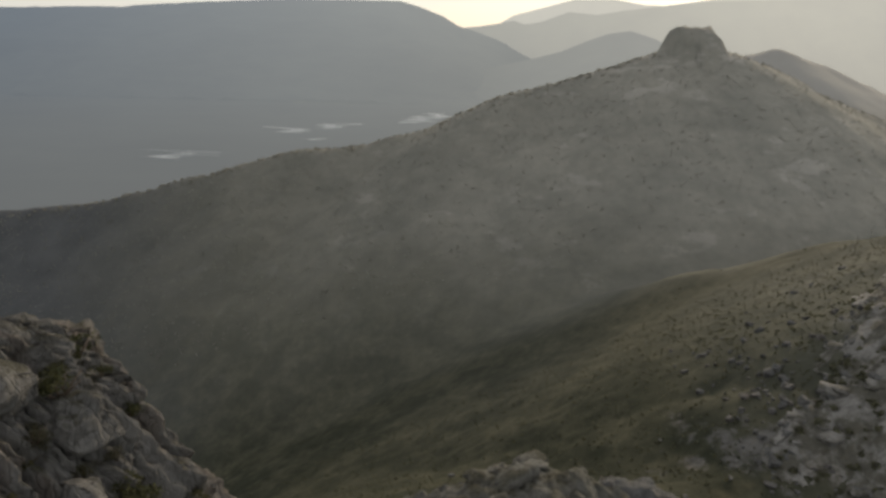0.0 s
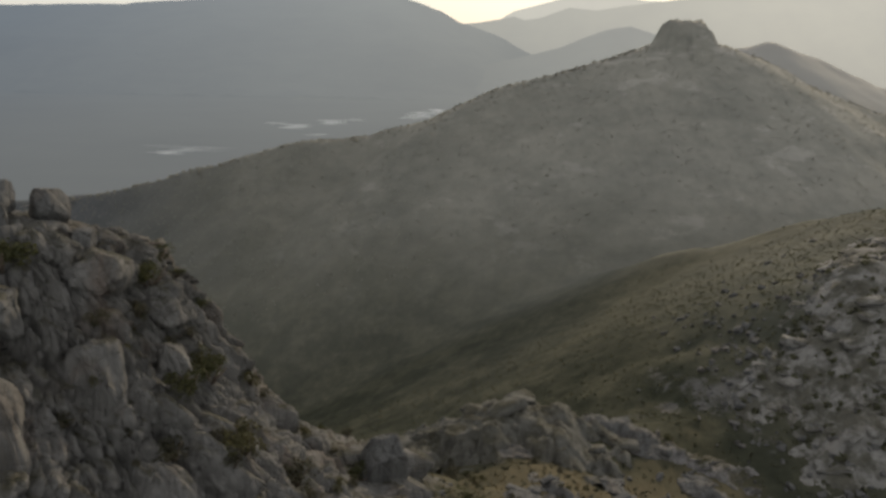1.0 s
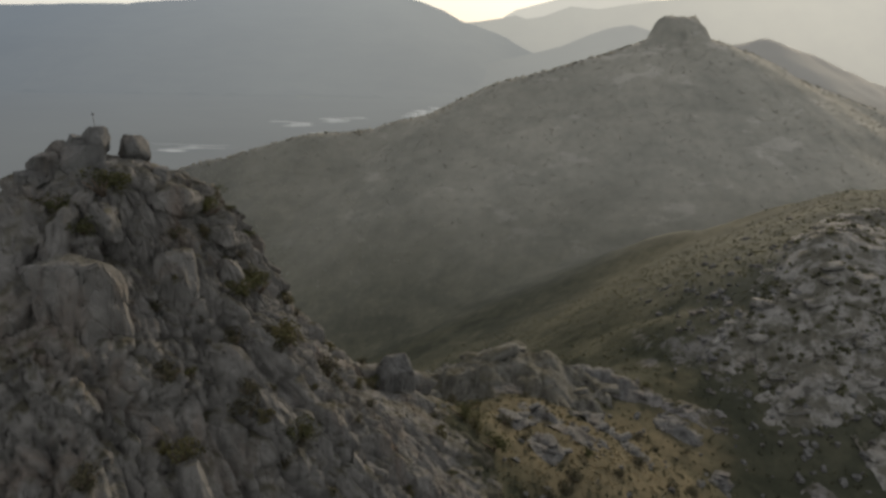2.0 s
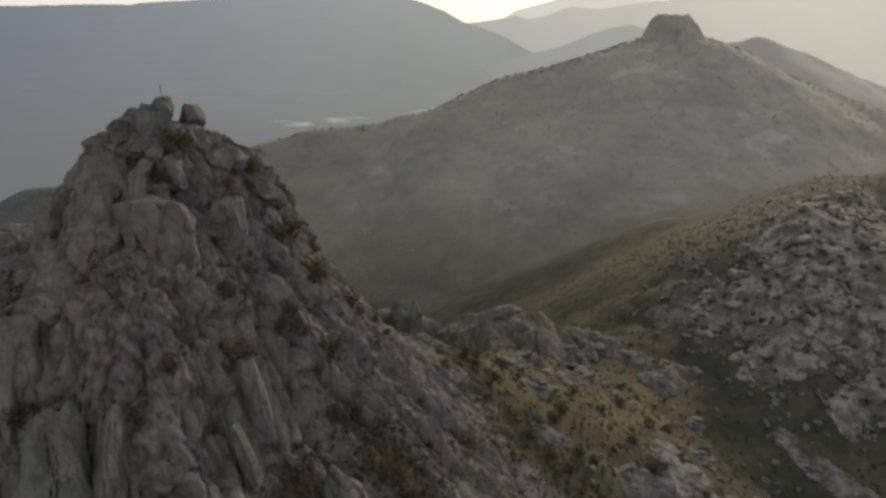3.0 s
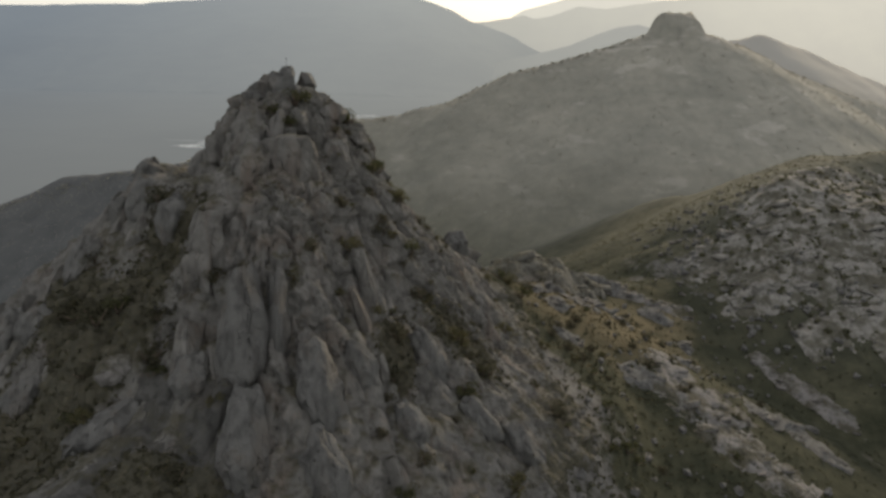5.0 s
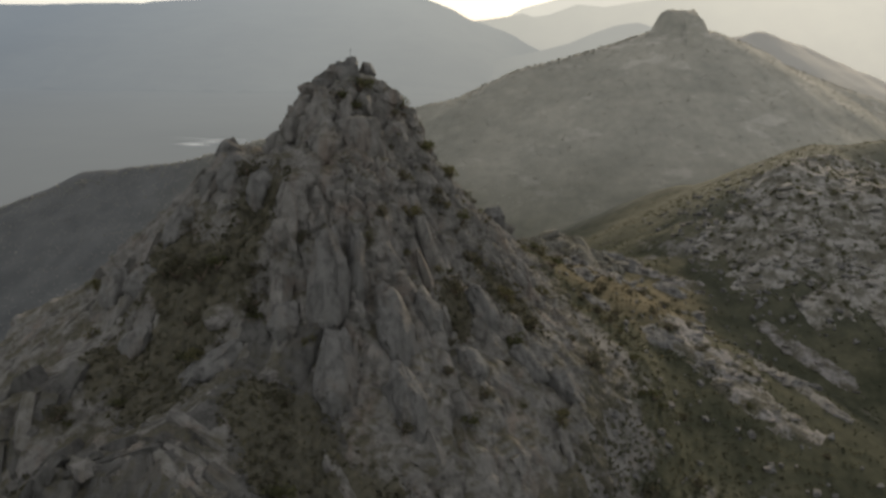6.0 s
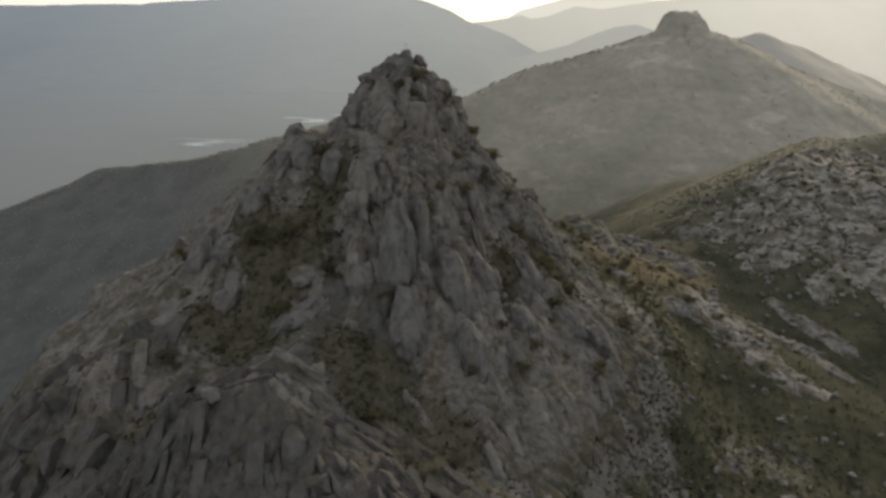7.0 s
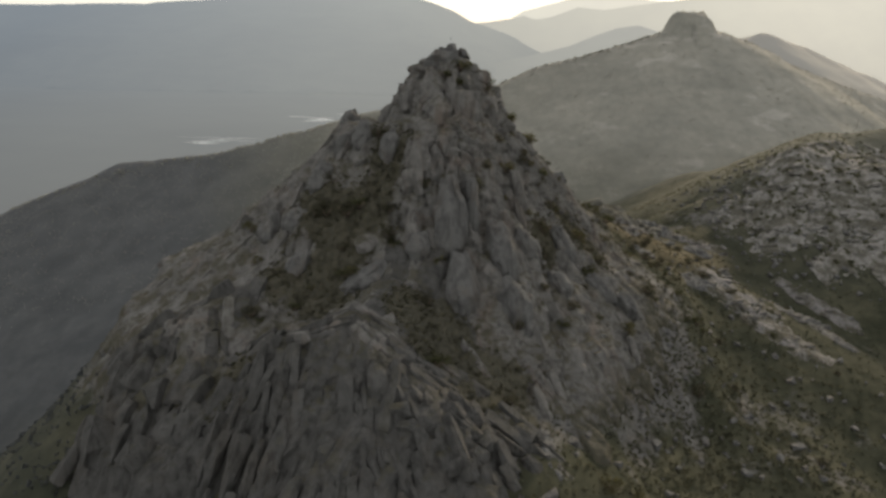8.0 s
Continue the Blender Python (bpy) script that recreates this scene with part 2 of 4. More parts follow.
def facets(p, salt=0):
    """Flat-faced blocks: the gap between two, a block's own random number, and how far its face tilts here."""
    i = np.floor(p).astype(np.int64)
    f1, f2, who = np.full(len(p), 9.0), np.full(len(p), 9.0), np.zeros(len(p))
    tilt = np.zeros(len(p))
    for dx in (-1, 0, 1):
        for dy in (-1, 0, 1):
            for dz in (-1, 0, 1):
                c = i + (dx, dy, dz)
                h = [hash3(c[:, 0], c[:, 1], c[:, 2], salt + k + 1) for k in range(6)]
                d3 = p - np.stack([c[:, k] + h[k] for k in range(3)], 1)
                d = np.sqrt((d3 ** 2).sum(1))
                near = d < f1
                f2 = np.where(near, f1, np.minimum(f2, d))
                who = np.where(near, h[3], who)
                tilt = np.where(near, d3[:, 0] * (2 * h[4] - 1) + d3[:, 1] * (2 * h[5] - 1) + d3[:, 2] * (h[3] + h[4] - 1), tilt)
                f1 = np.where(near, d, f1)
    return f2 - f1, who, tilt


# ---- the lie of the land ----
TOP = Vector((-34.4, 36.9, 85.6))
# fall below the summit by distance from it, on eight sides (degrees from +x, turning left)
SIDES = {
    0: ([0, 3.5, 7, 11.3, 20, 28.9, 38.7, 48, 60, 68, 100, 160, 400], [2.6, 3.2, 6.5, 14.2, 23.4, 32.9, 47, 53, 57.5, 70, 82, 100, 200]),
    27: ([0, 4, 7, 10.2, 13, 17.5, 21.8, 27.7, 34.5, 44, 70, 160, 400], [2.6, 3.4, 5, 8.9, 13.6, 22.4, 27.7, 35, 39, 47, 60, 110, 220]),
    60: ([0, 8, 14.6, 16.4, 18.3, 21, 26, 34, 60, 100, 400], [2.6, 5, 8.7, 13.6, 20, 27, 34, 41, 62, 90, 230]),
    90: ([0, 6, 12, 20, 40, 100, 400], [2.6, 4, 10, 28, 60, 125, 300]),
    180: ([0, 6.3, 10.9, 15.5, 17.5, 19, 24.5, 29.9, 40.8, 49.4, 55.6, 69, 81, 105, 160, 400], [2.6, 3.4, 10.2, 17.6, 18.5, 17.2, 17.0, 24.7, 36.3, 40, 47, 53, 71, 100, 165, 320]),
    197: ([0, 4.3, 8, 12.8, 17, 19, 24.6, 28.4, 38.5, 49.8, 60.6, 75, 100, 160, 400], [2.6, 3, 4.6, 10.2, 17.6, 16.8, 17, 21.4, 29.6, 41.3, 48, 57, 88, 160, 320]),
    270: ([0, 4, 10, 16, 21, 25, 31, 37, 51, 66, 82, 120, 400], [2.6, 3.4, 8, 12.5, 15, 19, 27, 33.5, 47, 57, 64, 86, 220]),
    322: ([0, 4, 7, 12, 20, 30, 40, 55, 68, 100, 160, 400], [2.6, 3.2, 7, 14.5, 24, 36, 46, 57, 73, 86, 104, 210]),
}


def cone(x, y):
    dx, dy = x - TOP.x, y - TOP.y
    r, a = np.hypot(dx, dy), np.degrees(np.arctan2(dy, dx)) % 360
    ways = sorted(SIDES)
    out = np.zeros_like(r)
    for k, lo in enumerate(ways):
        hi = ways[(k + 1) % len(ways)]
        f = ((a - lo) % 360) / ((hi - lo) % 360)
        f, inside = 0.5 - 0.5 * np.cos(np.pi * np.clip(f, 0, 1)), f < 1
        out = np.where(inside, (1 - f) * np.interp(r, *SIDES[lo]) + f * np.interp(r, *SIDES[hi]), out)
    return TOP.z - out - 0.5 * np.maximum(r - 400, 0)


# how far out bare rock reaches on each side
RIM = ([0, 27, 60, 90, 180, 197, 240, 270, 300, 322, 360], [45, 40, 44, 60, 84, 80, 76, 72, 64, 57, 45])


def rim_at(x, y):
    return np.interp(np.degrees(np.arctan2(y - TOP.y, x - TOP.x)) % 360, *RIM)


# crest lines: points, fall towards the camera's side, fall behind, rounding
FACING_CREST = [(-429, 470, -90), (-396, 465, -66), (-323, 480, -35), (-278, 470, -27), (-224, 460, -16), (-165, 460, 0), (-97, 460, 18), (-49, 460, 24), (-4, 460, 35), (21, 460, 46), (46, 460, 59.5), (105, 460, 75), (141, 462, 88), (178, 462, 87), (201, 460, 78), (240, 460, 61), (291, 460, 44), (420, 450, 10), (600, 430, -60)]
FAR_CREST = [(262, 680, 60), (286, 670, 76), (308, 670, 82), (350, 670, 69), (417, 670, 45), (560, 690, -10), (760, 720, -100)]
CRESTS = [
    (FACING_CREST, 0.54, 0.5, 6),
    (FAR_CREST, 0.5, 0.5, 8),
    ([(-6, 54, 47), (12, 64, 36), (13, 88, 32.5), (40, 100, 25), (58, 108, 22)], 0.30, 0.72, 5),
    ([(58, 108, 20), (74, 124, 32), (100, 136, 45), (140, 190, 46), (220, 215, 47), (330, 200, 52), (480, 190, 44)], 0.60, 0.62, 8),
    ([(100, 136, 44), (122, 124, 42), (160, 116, 41), (230, 120, 44)], 0.50, 0.5, 8),
    ([(185, 208, 44), (140, 218, 34), (103, 235, 17), (65, 248, -7), (27, 260, -32), (-30, 278, -62)], 0.46, 0.6, 10),
    ([(-44, -12, 45), (-50, -27, 43.5), (-48, -44, 34), (-45, -66, 20)], 0.75, 0.75, 4),
    ([(-61, -32, 42), (-50, -30, 42), (-42, -36, 38.5), (-34, -39, 33), (-26, -41, 27)], 0.95, 0.6, 4),
    ([(-68, -4, 43), (-79, -14, 39.5), (-87, -26, 30)], 0.85, 0.8, 4),
    ([(-250, -420, -60), (0, -480, -20), (300, -420, -50)], 0.35, 0.35, 20),
]
PLAIN = -260.0


def crest_height(x, y, pts, front, back, rnd):
    """The slopes on both sides of a crest line: the highest of what its stretches give."""
    out = np.full(x.shape, -1e9)
    for k, ((x0, y0, z0), (x1, y1, z1)) in enumerate(zip(pts, pts[1:])):
        ex, ey = x1 - x0, y1 - y0
        raw = ((x - x0) * ex + (y - y0) * ey) / (ex * ex + ey * ey)
        t = np.clip(raw, 0, 1)
        away = np.hypot(x - x0 - t * ex, y - y0 - t * ey)
        past = np.zeros(x.shape)
        if k == 0:
            past = np.maximum(past, -raw * math.hypot(ex, ey))
        if k == len(pts) - 2:
            past = np.maximum(past, (raw - 1) * math.hypot(ex, ey))
        lean = 0.5 + 0.5 * (y - y0 - t * ey) / np.maximum(away, 0.01)
        fall = front + (back - front) * lean * lean * (3 - 2 * lean)
        out = np.maximum(out, z0 + t * (z1 - z0) - fall * (np.sqrt(away ** 2 + rnd ** 2) - rnd) - 0.5 * np.minimum(past, away))
    return out


def land(x, y):
    """The height of the ground, before its small relief."""
    k = 3.0
    parts = [cone(x, y)] + [crest_height(x, y, *c) for c in CRESTS] + [np.full(x.shape, PLAIN)]
    # the slope below the saddle steepens towards the gully
    parts[3] = parts[3] - 0.25 * np.clip(60 - y - 8, 0, 60) * np.clip((72 - x) / 40, 0, 1)
    top = np.maximum.reduce(parts)
    z = top + k * np.log(sum(np.exp(np.maximum((q - top) / k, -40)) for q in parts))
    return z - 0.4 * k


def ground_height(x, y):
    shape = x.shape
    x, y = x.ravel(), y.ravel()
    z = land(x, y)
    p = np.stack([x, y, np.zeros_like(x)], 1)
    hilly = np.clip((z - PLAIN) / 60, 0, 1)
    far = np.clip((y - 200) / 150, 0, 1)
    z = z + hilly * (far * 5 * relief(p, 110, 5, 0.45, 3) + 1.8 * relief(p, 22, 4, 0.5, 11) + (1 - far) * 0.45 * relief(p, 4, 3, 0.55, 23, True))
    # under the pinnacle the rock itself is the surface
    r = np.hypot(x - TOP.x, y - TOP.y)
    z = z - 7.0 * np.clip((rim_at(x, y) - 2 - r) / 8, 0, 1) * np.clip((r - 2) / 10, 0, 1)
    z = z - 5.0 * np.clip(1.2 - np.hypot((x + 60) / 36, (y + 26) / 34), 0, 0.3) / 0.3
    # the flat-topped knob on the far peak
    dx = x - 157 + 2.0 * relief(p, 9, 3, 0.5, 61)
    knob = np.hypot(np.where(dx < 0, dx / 12.5, dx / 11.0), (y - 462) / 13)
    rise = np.where(dx < 0, (1.55 - knob) / 0.55, (2.2 - knob) / 1.2)
    rise = np.clip(rise, 0, 1)
    z = z + (13.0 + 3.0 * relief(p, 8, 3, 0.55, 67)) * rise * rise * (3 - 2 * rise) + 1.5 * rise
    return z.reshape(shape)


def spaced(lo, hi, fine_lo, fine_hi, step, grow):
    line = list(np.arange(fine_lo, fine_hi + step / 2, step))
    for sign, end, store in ((1, hi, line), (-1, lo, [])):
        at, s = (fine_hi, step) if sign > 0 else (fine_lo, step)
        while (at < end) if sign > 0 else (at > end):
            s *= grow
            at += sign * min(s, 150)
            store.append(at)
        if sign < 0:
            line = store[::-1] + line
    return np.array(line)


def grid_object(name, xs, ys, zs, mat, attributes=()):
    ny, nx = zs.shape
    xx, yy = np.meshgrid(xs, ys)
    verts = np.stack([xx.ravel(), yy.ravel(), zs.ravel()], 1)
    return surface(name, verts, nx, ny, mat, attributes)


def surface(name, verts, nx, ny, mat, attributes=(), wrap=False):
    a = np.arange(nx * ny).reshape(ny, nx)
    b = np.roll(a, -1, 1) if wrap else a[:, 1:]
    c = a if wrap else a[:, :-1]
    quads = np.stack([c[:-1], b[:-1], b[1:], c[1:]], -1).reshape(-1, 4)
    me = bpy.data.meshes.new(name)
    me.vertices.add(len(verts))
    me.vertices.foreach_set("co", verts.astype(np.float32).ravel())
    me.loops.add(quads.size)
    me.loops.foreach_set("vertex_index", quads.astype(np.int32).ravel())
    me.polygons.add(len(quads))
    me.polygons.foreach_set("loop_start", np.arange(0, quads.size, 4, dtype=np.int32))
    me.polygons.foreach_set("use_smooth", np.ones(len(quads), bool))
    me.update(calc_edges=True)
    for key, values in attributes:
        at = me.attributes.new(key, 'FLOAT', 'POINT')
        at.data.foreach_set("value", values.astype(np.float32).ravel())
    me.materials.append(mat)
    return new(name, me)


# ---- ground ----
gx = spaced(-4600, 4600, -130, 210, 1.5, 1.022)
gy = spaced(-2500, 4900, -115, 160, 1.3, 1.012)
GX, GY = np.meshgrid(gx, gy)
GZ = ground_height(GX, GY)
pp = np.stack([GX.ravel(), GY.ravel(), np.zeros(GX.size)], 1)
n40 = relief(pp, 40, 4, 0.55, 41).reshape(GX.shape)


def blob(x, y, cx, cy, rx, ry):
    return np.clip(1.3 - np.hypot((x - cx) / rx, (y - cy) / ry), 0, 1)


grass = np.clip(blob(GX, GY, 22, 62, 26, 26) + blob(GX, GY, 120, 185, 60, 22) * 0.4 + blob(GX, GY, 48, 85, 20, 25) * 0.6 + 0.1 * n40 - 0.35 * blob(GX, GY, 14, -14, 50, 45), 0, 1)
rocky = 0.36 + 0.25 * n40 - 0.2 * np.clip((GY - 140) / 60, 0, 1) + 0.32 * blob(GX, GY, 115, 125, 60, 45) - 0.25 * grass - 0.25 * blob(GX, GY, 20, 200, 140, 80) 
foot = np.clip((rim_at(GX, GY) + 16 - np.hypot(GX - TOP.x, GY - TOP.y)) / 22, 0, 1)
rocky = np.clip(rocky + 0.4 * foot + 0.04 * blob(GX, GY, 14, -10, 44, 50), 0, 1)
# painted haze: paler with distance, with height and towards the sun's side
hazed_heath = np.clip((GY - 235 + 6 * n40 + 0.15 * np.maximum(GX, 0)) / 120, 0, 1) ** 0.8
hazed_heath = hazed_heath * np.clip((GZ + 160 + 5 * n40 + 40 * np.clip(GX / 100, 0, 1)) / 170, 0.02, 1) * np.clip(0.76 + 0.0013 * GX, 0.3, 1)
hazed_heath = np.maximum(hazed_heath, 0.25 * np.clip((GY - 60) / 60, 0, 1) * np.clip((GX - 50) / 50, 0, 1) * np.clip((240 - GY) / 40, 0, 1) * np.clip((GZ + 60) / 60, 0, 1))
hazed_heath = np.maximum(hazed_heath, 0.07 * np.clip((GY - 140) / 50, 0, 1) * np.clip((GX + 40) / 60, 0, 1))
# mask of the farther hill whose colour is paled for haze
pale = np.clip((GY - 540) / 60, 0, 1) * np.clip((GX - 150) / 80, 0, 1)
# where the bluish haze is put into the ground colour, growing leftwards
haze_tint = np.clip(0.3 + (GY - 60) / 350, 0.3, 0.85) * np.clip((-GX - 70 + 12 * n40 - 0.25 * np.maximum(GY - 200, 0)) / 120, 0, 1)
ground = tagged(grid_object("ground", gx, gy, GZ, ground_mat, (("grass", grass), ("rock", rocky), ("hazed_heath", hazed_heath), ("pale", pale), ("haze_tint", haze_tint))),
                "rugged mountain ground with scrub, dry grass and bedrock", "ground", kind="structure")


# ---- far ranges, in the haze ----
def far_range(name, label, crest, y, depth, foot, mat, rough):
    xs = np.linspace(crest[0][0], crest[-1][0], 420)
    zc = np.interp(xs, [c[0] for c in crest], [c[1] for c in crest])
    rows = 26
    v = []
    for k in range(rows):
        f = k / (rows - 1)
        yy = np.full_like(xs, y + depth * 0.35 * (1 - f) - depth * f)
        p = np.stack([xs, yy, np.zeros_like(xs)], 1)
        s = np.sin(f * np.pi / 2)
        z = zc + (foot - zc) * f ** 0.9 + rough * (s * relief(p, 330, 5, 0.55, 77, True) * 1.6 + 0.12 * relief(p, 60, 3, 0.5, 5))
        v.append(np.stack([xs, yy, z], 1))
    ob = surface(name, np.concatenate(v), len(xs), rows, mat)
    return tagged(ob, label, "mountain range", kind="structure")


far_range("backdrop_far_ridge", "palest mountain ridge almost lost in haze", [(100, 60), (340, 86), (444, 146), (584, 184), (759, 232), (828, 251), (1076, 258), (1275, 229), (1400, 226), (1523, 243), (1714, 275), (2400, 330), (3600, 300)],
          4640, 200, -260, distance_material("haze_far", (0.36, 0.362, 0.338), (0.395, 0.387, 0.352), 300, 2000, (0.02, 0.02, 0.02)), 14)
far_range("backdrop_right_ridge", "pale mountain ridge with its backlit haze as surface glow", [(-500, 10), (-284, 22), (100, 65), (217, 77), (317, 93), (417, 115), (485, 94), (585, 110), (747, 171), (916, 157), (1080, 186), (1375, 226), (1604, 250), (2587, 290), (3600, 250)],
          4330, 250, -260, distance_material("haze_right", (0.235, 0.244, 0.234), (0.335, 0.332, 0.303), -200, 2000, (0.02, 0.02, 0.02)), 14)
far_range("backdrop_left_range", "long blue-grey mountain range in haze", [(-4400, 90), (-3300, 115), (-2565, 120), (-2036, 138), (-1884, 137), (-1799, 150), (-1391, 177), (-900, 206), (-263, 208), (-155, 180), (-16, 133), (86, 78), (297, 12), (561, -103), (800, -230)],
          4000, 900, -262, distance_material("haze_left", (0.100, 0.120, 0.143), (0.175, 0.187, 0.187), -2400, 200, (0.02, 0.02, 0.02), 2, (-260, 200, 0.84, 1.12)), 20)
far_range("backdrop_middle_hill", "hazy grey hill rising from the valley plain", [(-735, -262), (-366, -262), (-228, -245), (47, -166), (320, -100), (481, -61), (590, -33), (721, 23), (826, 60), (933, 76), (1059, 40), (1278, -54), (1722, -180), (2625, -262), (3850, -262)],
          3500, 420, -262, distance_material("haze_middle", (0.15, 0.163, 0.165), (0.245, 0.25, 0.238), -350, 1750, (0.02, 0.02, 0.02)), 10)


# the valley plain beyond the mountain, deep in the haze
vx, vy = np.linspace(-4600, 3000, 240), np.linspace(640, 4700, 180)
VX, VY = np.meshgrid(vx, vy)
vz = PLAIN + 10 + 4 * relief(np.stack([VX.ravel(), VY.ravel(), 0 * VX.ravel()], 1), 400, 3, 0.5, 9).reshape(VX.shape)
vz = vz - 60 * np.clip((800 - VY) / 150, 0, 1)
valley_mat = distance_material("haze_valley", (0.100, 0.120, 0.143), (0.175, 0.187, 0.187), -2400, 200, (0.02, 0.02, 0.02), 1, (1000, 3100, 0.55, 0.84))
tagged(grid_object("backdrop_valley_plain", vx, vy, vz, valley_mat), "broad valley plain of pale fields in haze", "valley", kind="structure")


# ---- the pinnacle ----
def crag(p, across, along, steep):
    """Jointed granite: tall rounded slabs side by side down the fall, some split again, with open cracks between them."""
    w = p + 0.9 * np.stack([relief(p, 9, 3, 0.5, s) for s in (201, 202, 203)], 1)
    wob = 4.0 * relief(p, 18, 4, 0.5, 211)
    u, v = across + wob, along + 5 * relief(p, 10, 2, 0.5, 215)
    flat = np.zeros_like(u)
    r = np.hypot(p[:, 0] - TOP.x, p[:, 1] - TOP.y)
    low = np.maximum(np.clip((r - 16) / 26, 0, 1), np.clip((p[:, 0] - TOP.x - 4) / 8, 0, 0.9))     # ribs low down and on the east side, blocks elsewhere
    _, f1, d1 = cells(np.stack([u / 7.0, v / 52.0, flat], 1), 31)
    _, b1, e1 = cells(w * (1 / 5.6, 1 / 5.6, 1 / 13.0), 37)
    b4, e4, t4 = facets(w * (1 / 2.9, 1 / 2.9, 1 / 8.5), 39)
    f2, d2, t2 = facets(np.stack([u / 3.0, v / 22.0, flat], 1), 57)
    g3, c3, t3 = facets(w * (1 / 1.5, 1 / 1.5, 1 / 5.5), 83)
    g5, c5, t5 = facets(p * (1 / 0.7, 1 / 0.7, 1 / 1.8), 87)
    g1, c1 = (1 - low) * b1 + low * f1, (1 - low) * e1 + low * (0.5 * d1 + 0.5 * e1)
    g2, c2, t2 = (1 - low) * b4 + low * f2, (1 - low) * e4 + low * d2, (1 - low) * t4 + low * t2
    broken = np.clip(1.5 * relief(p, 15, 2, 0.5, 99) + 0.6, 0.35, 1) + 0.25 * np.clip((p[:, 0] - TOP.x + 2) / 6, 0, 1)
    big = (c1 - 0.5) * (2.1 + 1.7 * low) + 0.8 * (1 - np.exp(-g1 / 0.14)) - 1.3 * np.exp(-g1 / 0.045) - 0.8 * low * np.exp(-b1 / 0.04)
    mid = (0.34 + 0.4 * low + 0.25 * broken) * ((c2 - 0.5) * 1.5 + 1.7 * t2 - 1.0 * np.exp(-g2 / 0.045))
    small = broken * ((c3 - 0.5) * 0.6 + 0.75 * t3 - 0.45 * np.exp(-g3 / 0.08)) + 0.45 * broken * ((c5 - 0.5) * 0.5 + 0.8 * t5 - 0.25 * np.exp(-g5 / 0.1))
    streaks = relief(np.stack([u, v * 0.13, flat], 1), 1.0, 3, 0.6, 301, True)
    return (0.45 + 0.55 * steep) * (big + mid) - 0.8 + small + (0.06 + 0.5 * low) * streaks + 0.12 * relief(p, 2.4, 4, 0.55, 305)


def rock_skin(x, y, out_of_ground, sink, radial=True):
    """The displaced rock surface over the land at x, y: points and outward directions."""
    shape = x.shape
    x, y = x.ravel(), y.ravel()
    z = land(x, y) + out_of_ground
    e = 0.5
    zx = (land(x + e, y) - land(x - e, y)) / (2 * e)
    zy = (land(x, y + e) - land(x, y - e)) / (2 * e)
    nrm = np.stack([-zx, -zy, np.ones_like(zx)], -1)
    nrm /= np.linalg.norm(nrm, axis=1)[:, None]
    p = np.stack([x, y, z], 1)
    steep = np.clip((0.85 - nrm[:, 2]) / 0.3, 0, 1)
    push = nrm * (1, 1, 0.5)
    fade = np.clip(np.hypot(x - TOP.x, y - TOP.y) / 8, 0.2, 1)
    if radial:
        r = np.hypot(x - TOP.x, y - TOP.y)
        across, along = 30 * np.arctan2(y - TOP.y, x - TOP.x), 0.6 * r + 0.8 * (TOP.z - z)
    else:
        across, along = 0.93 * x - 0.37 * y, 0.37 * x + 0.93 * y
    q = p + push * (crag(p, across, along, steep) * fade)[:, None]
    q[:, 2] -= sink.ravel()
    return q, nrm


def pinnacle_surface():
    n_ang, n_ring = 1000, 330
    # closer together on the sides that are seen (south and east)
    a = np.linspace(0, 1, n_ang, endpoint=False)
    ang = 2 * np.pi * a + 0.5 * np.cos(2 * np.pi * (a + 0.08))
    f = np.linspace(0, 1, n_ring)
    rad = 0.3 + 88 * (0.55 * f + 0.45 * f ** 2)
    R, A = np.meshgrid(rad, ang, indexing="ij")
    x, y = TOP.x + R * np.cos(A), TOP.y + R * np.sin(A)
    q, nrm = rock_skin(x, y, 1.3, 7 * np.clip((R - rim_at(x, y) + 7 * value_noise(np.stack([x.ravel() / 7, y.ravel() / 7, 0 * x.ravel()], 1), 71).reshape(x.shape)) / 8, 0, 1.2))
    return q, nrm, n_ang, n_ring


skin, skin_n, n_ang, n_ring = pinnacle_surface()
TURF = ((-52, 3, 8, 6), (-55, -3, 5, 7), (-67, -4, 4, 7), (-47, 13, 5, 6), (-62, 10, 7, 6), (-14, 10, 3.5, 6), (-37, -16, 7, 5), (-60, -8, 6, 6), (-4, 20, 8, 5), (-26, -24, 10, 6),
        (-41, -19, 4, 5), (-36, -26, 5, 4), (-29, -32, 5, 4), (-69, -30, 4, 8), (-55, -14, 5, 5))


def turf_at(x, y):
    """Where turf and brush have filled the ledges and gullies of the rock."""
    return np.clip(sum(np.clip(1.5 - np.hypot((x - cx) / rx, (y - cy) / ry), 0, 1) for cx, cy, rx, ry in TURF), 0, 1)


pinnacle = tagged(surface("rock_pinnacle", skin, n_ang, n_ring, granite, (("turf", np.maximum(0.75 * turf_at(skin[:, 0], skin[:, 1]), 0.62 * np.clip((np.hypot(skin[:, 0] - TOP.x, skin[:, 1] - TOP.y) - rim_at(skin[:, 0], skin[:, 1]) + 12) / 10, 0, 1))),), wrap=True),
                  "steep grey granite pinnacle with cracked slabs and turf ledges", "rock peak")

# the lower crags that run out from its foot
sx, sy = np.arange(-118, 6, 0.42), np.arange(-92, 8, 0.42)
SX, SY = np.meshgrid(sx, sy)
off = np.minimum.reduce([np.hypot(np.maximum(np.abs(SX - cx) - hx, 0), np.maximum(np.abs(SY - cy) - hy, 0)) for cx, cy, hx, hy in ((-47, -32, 14, 26), (-79, -19, 10, 14), (-64, -28, 14, 12))])
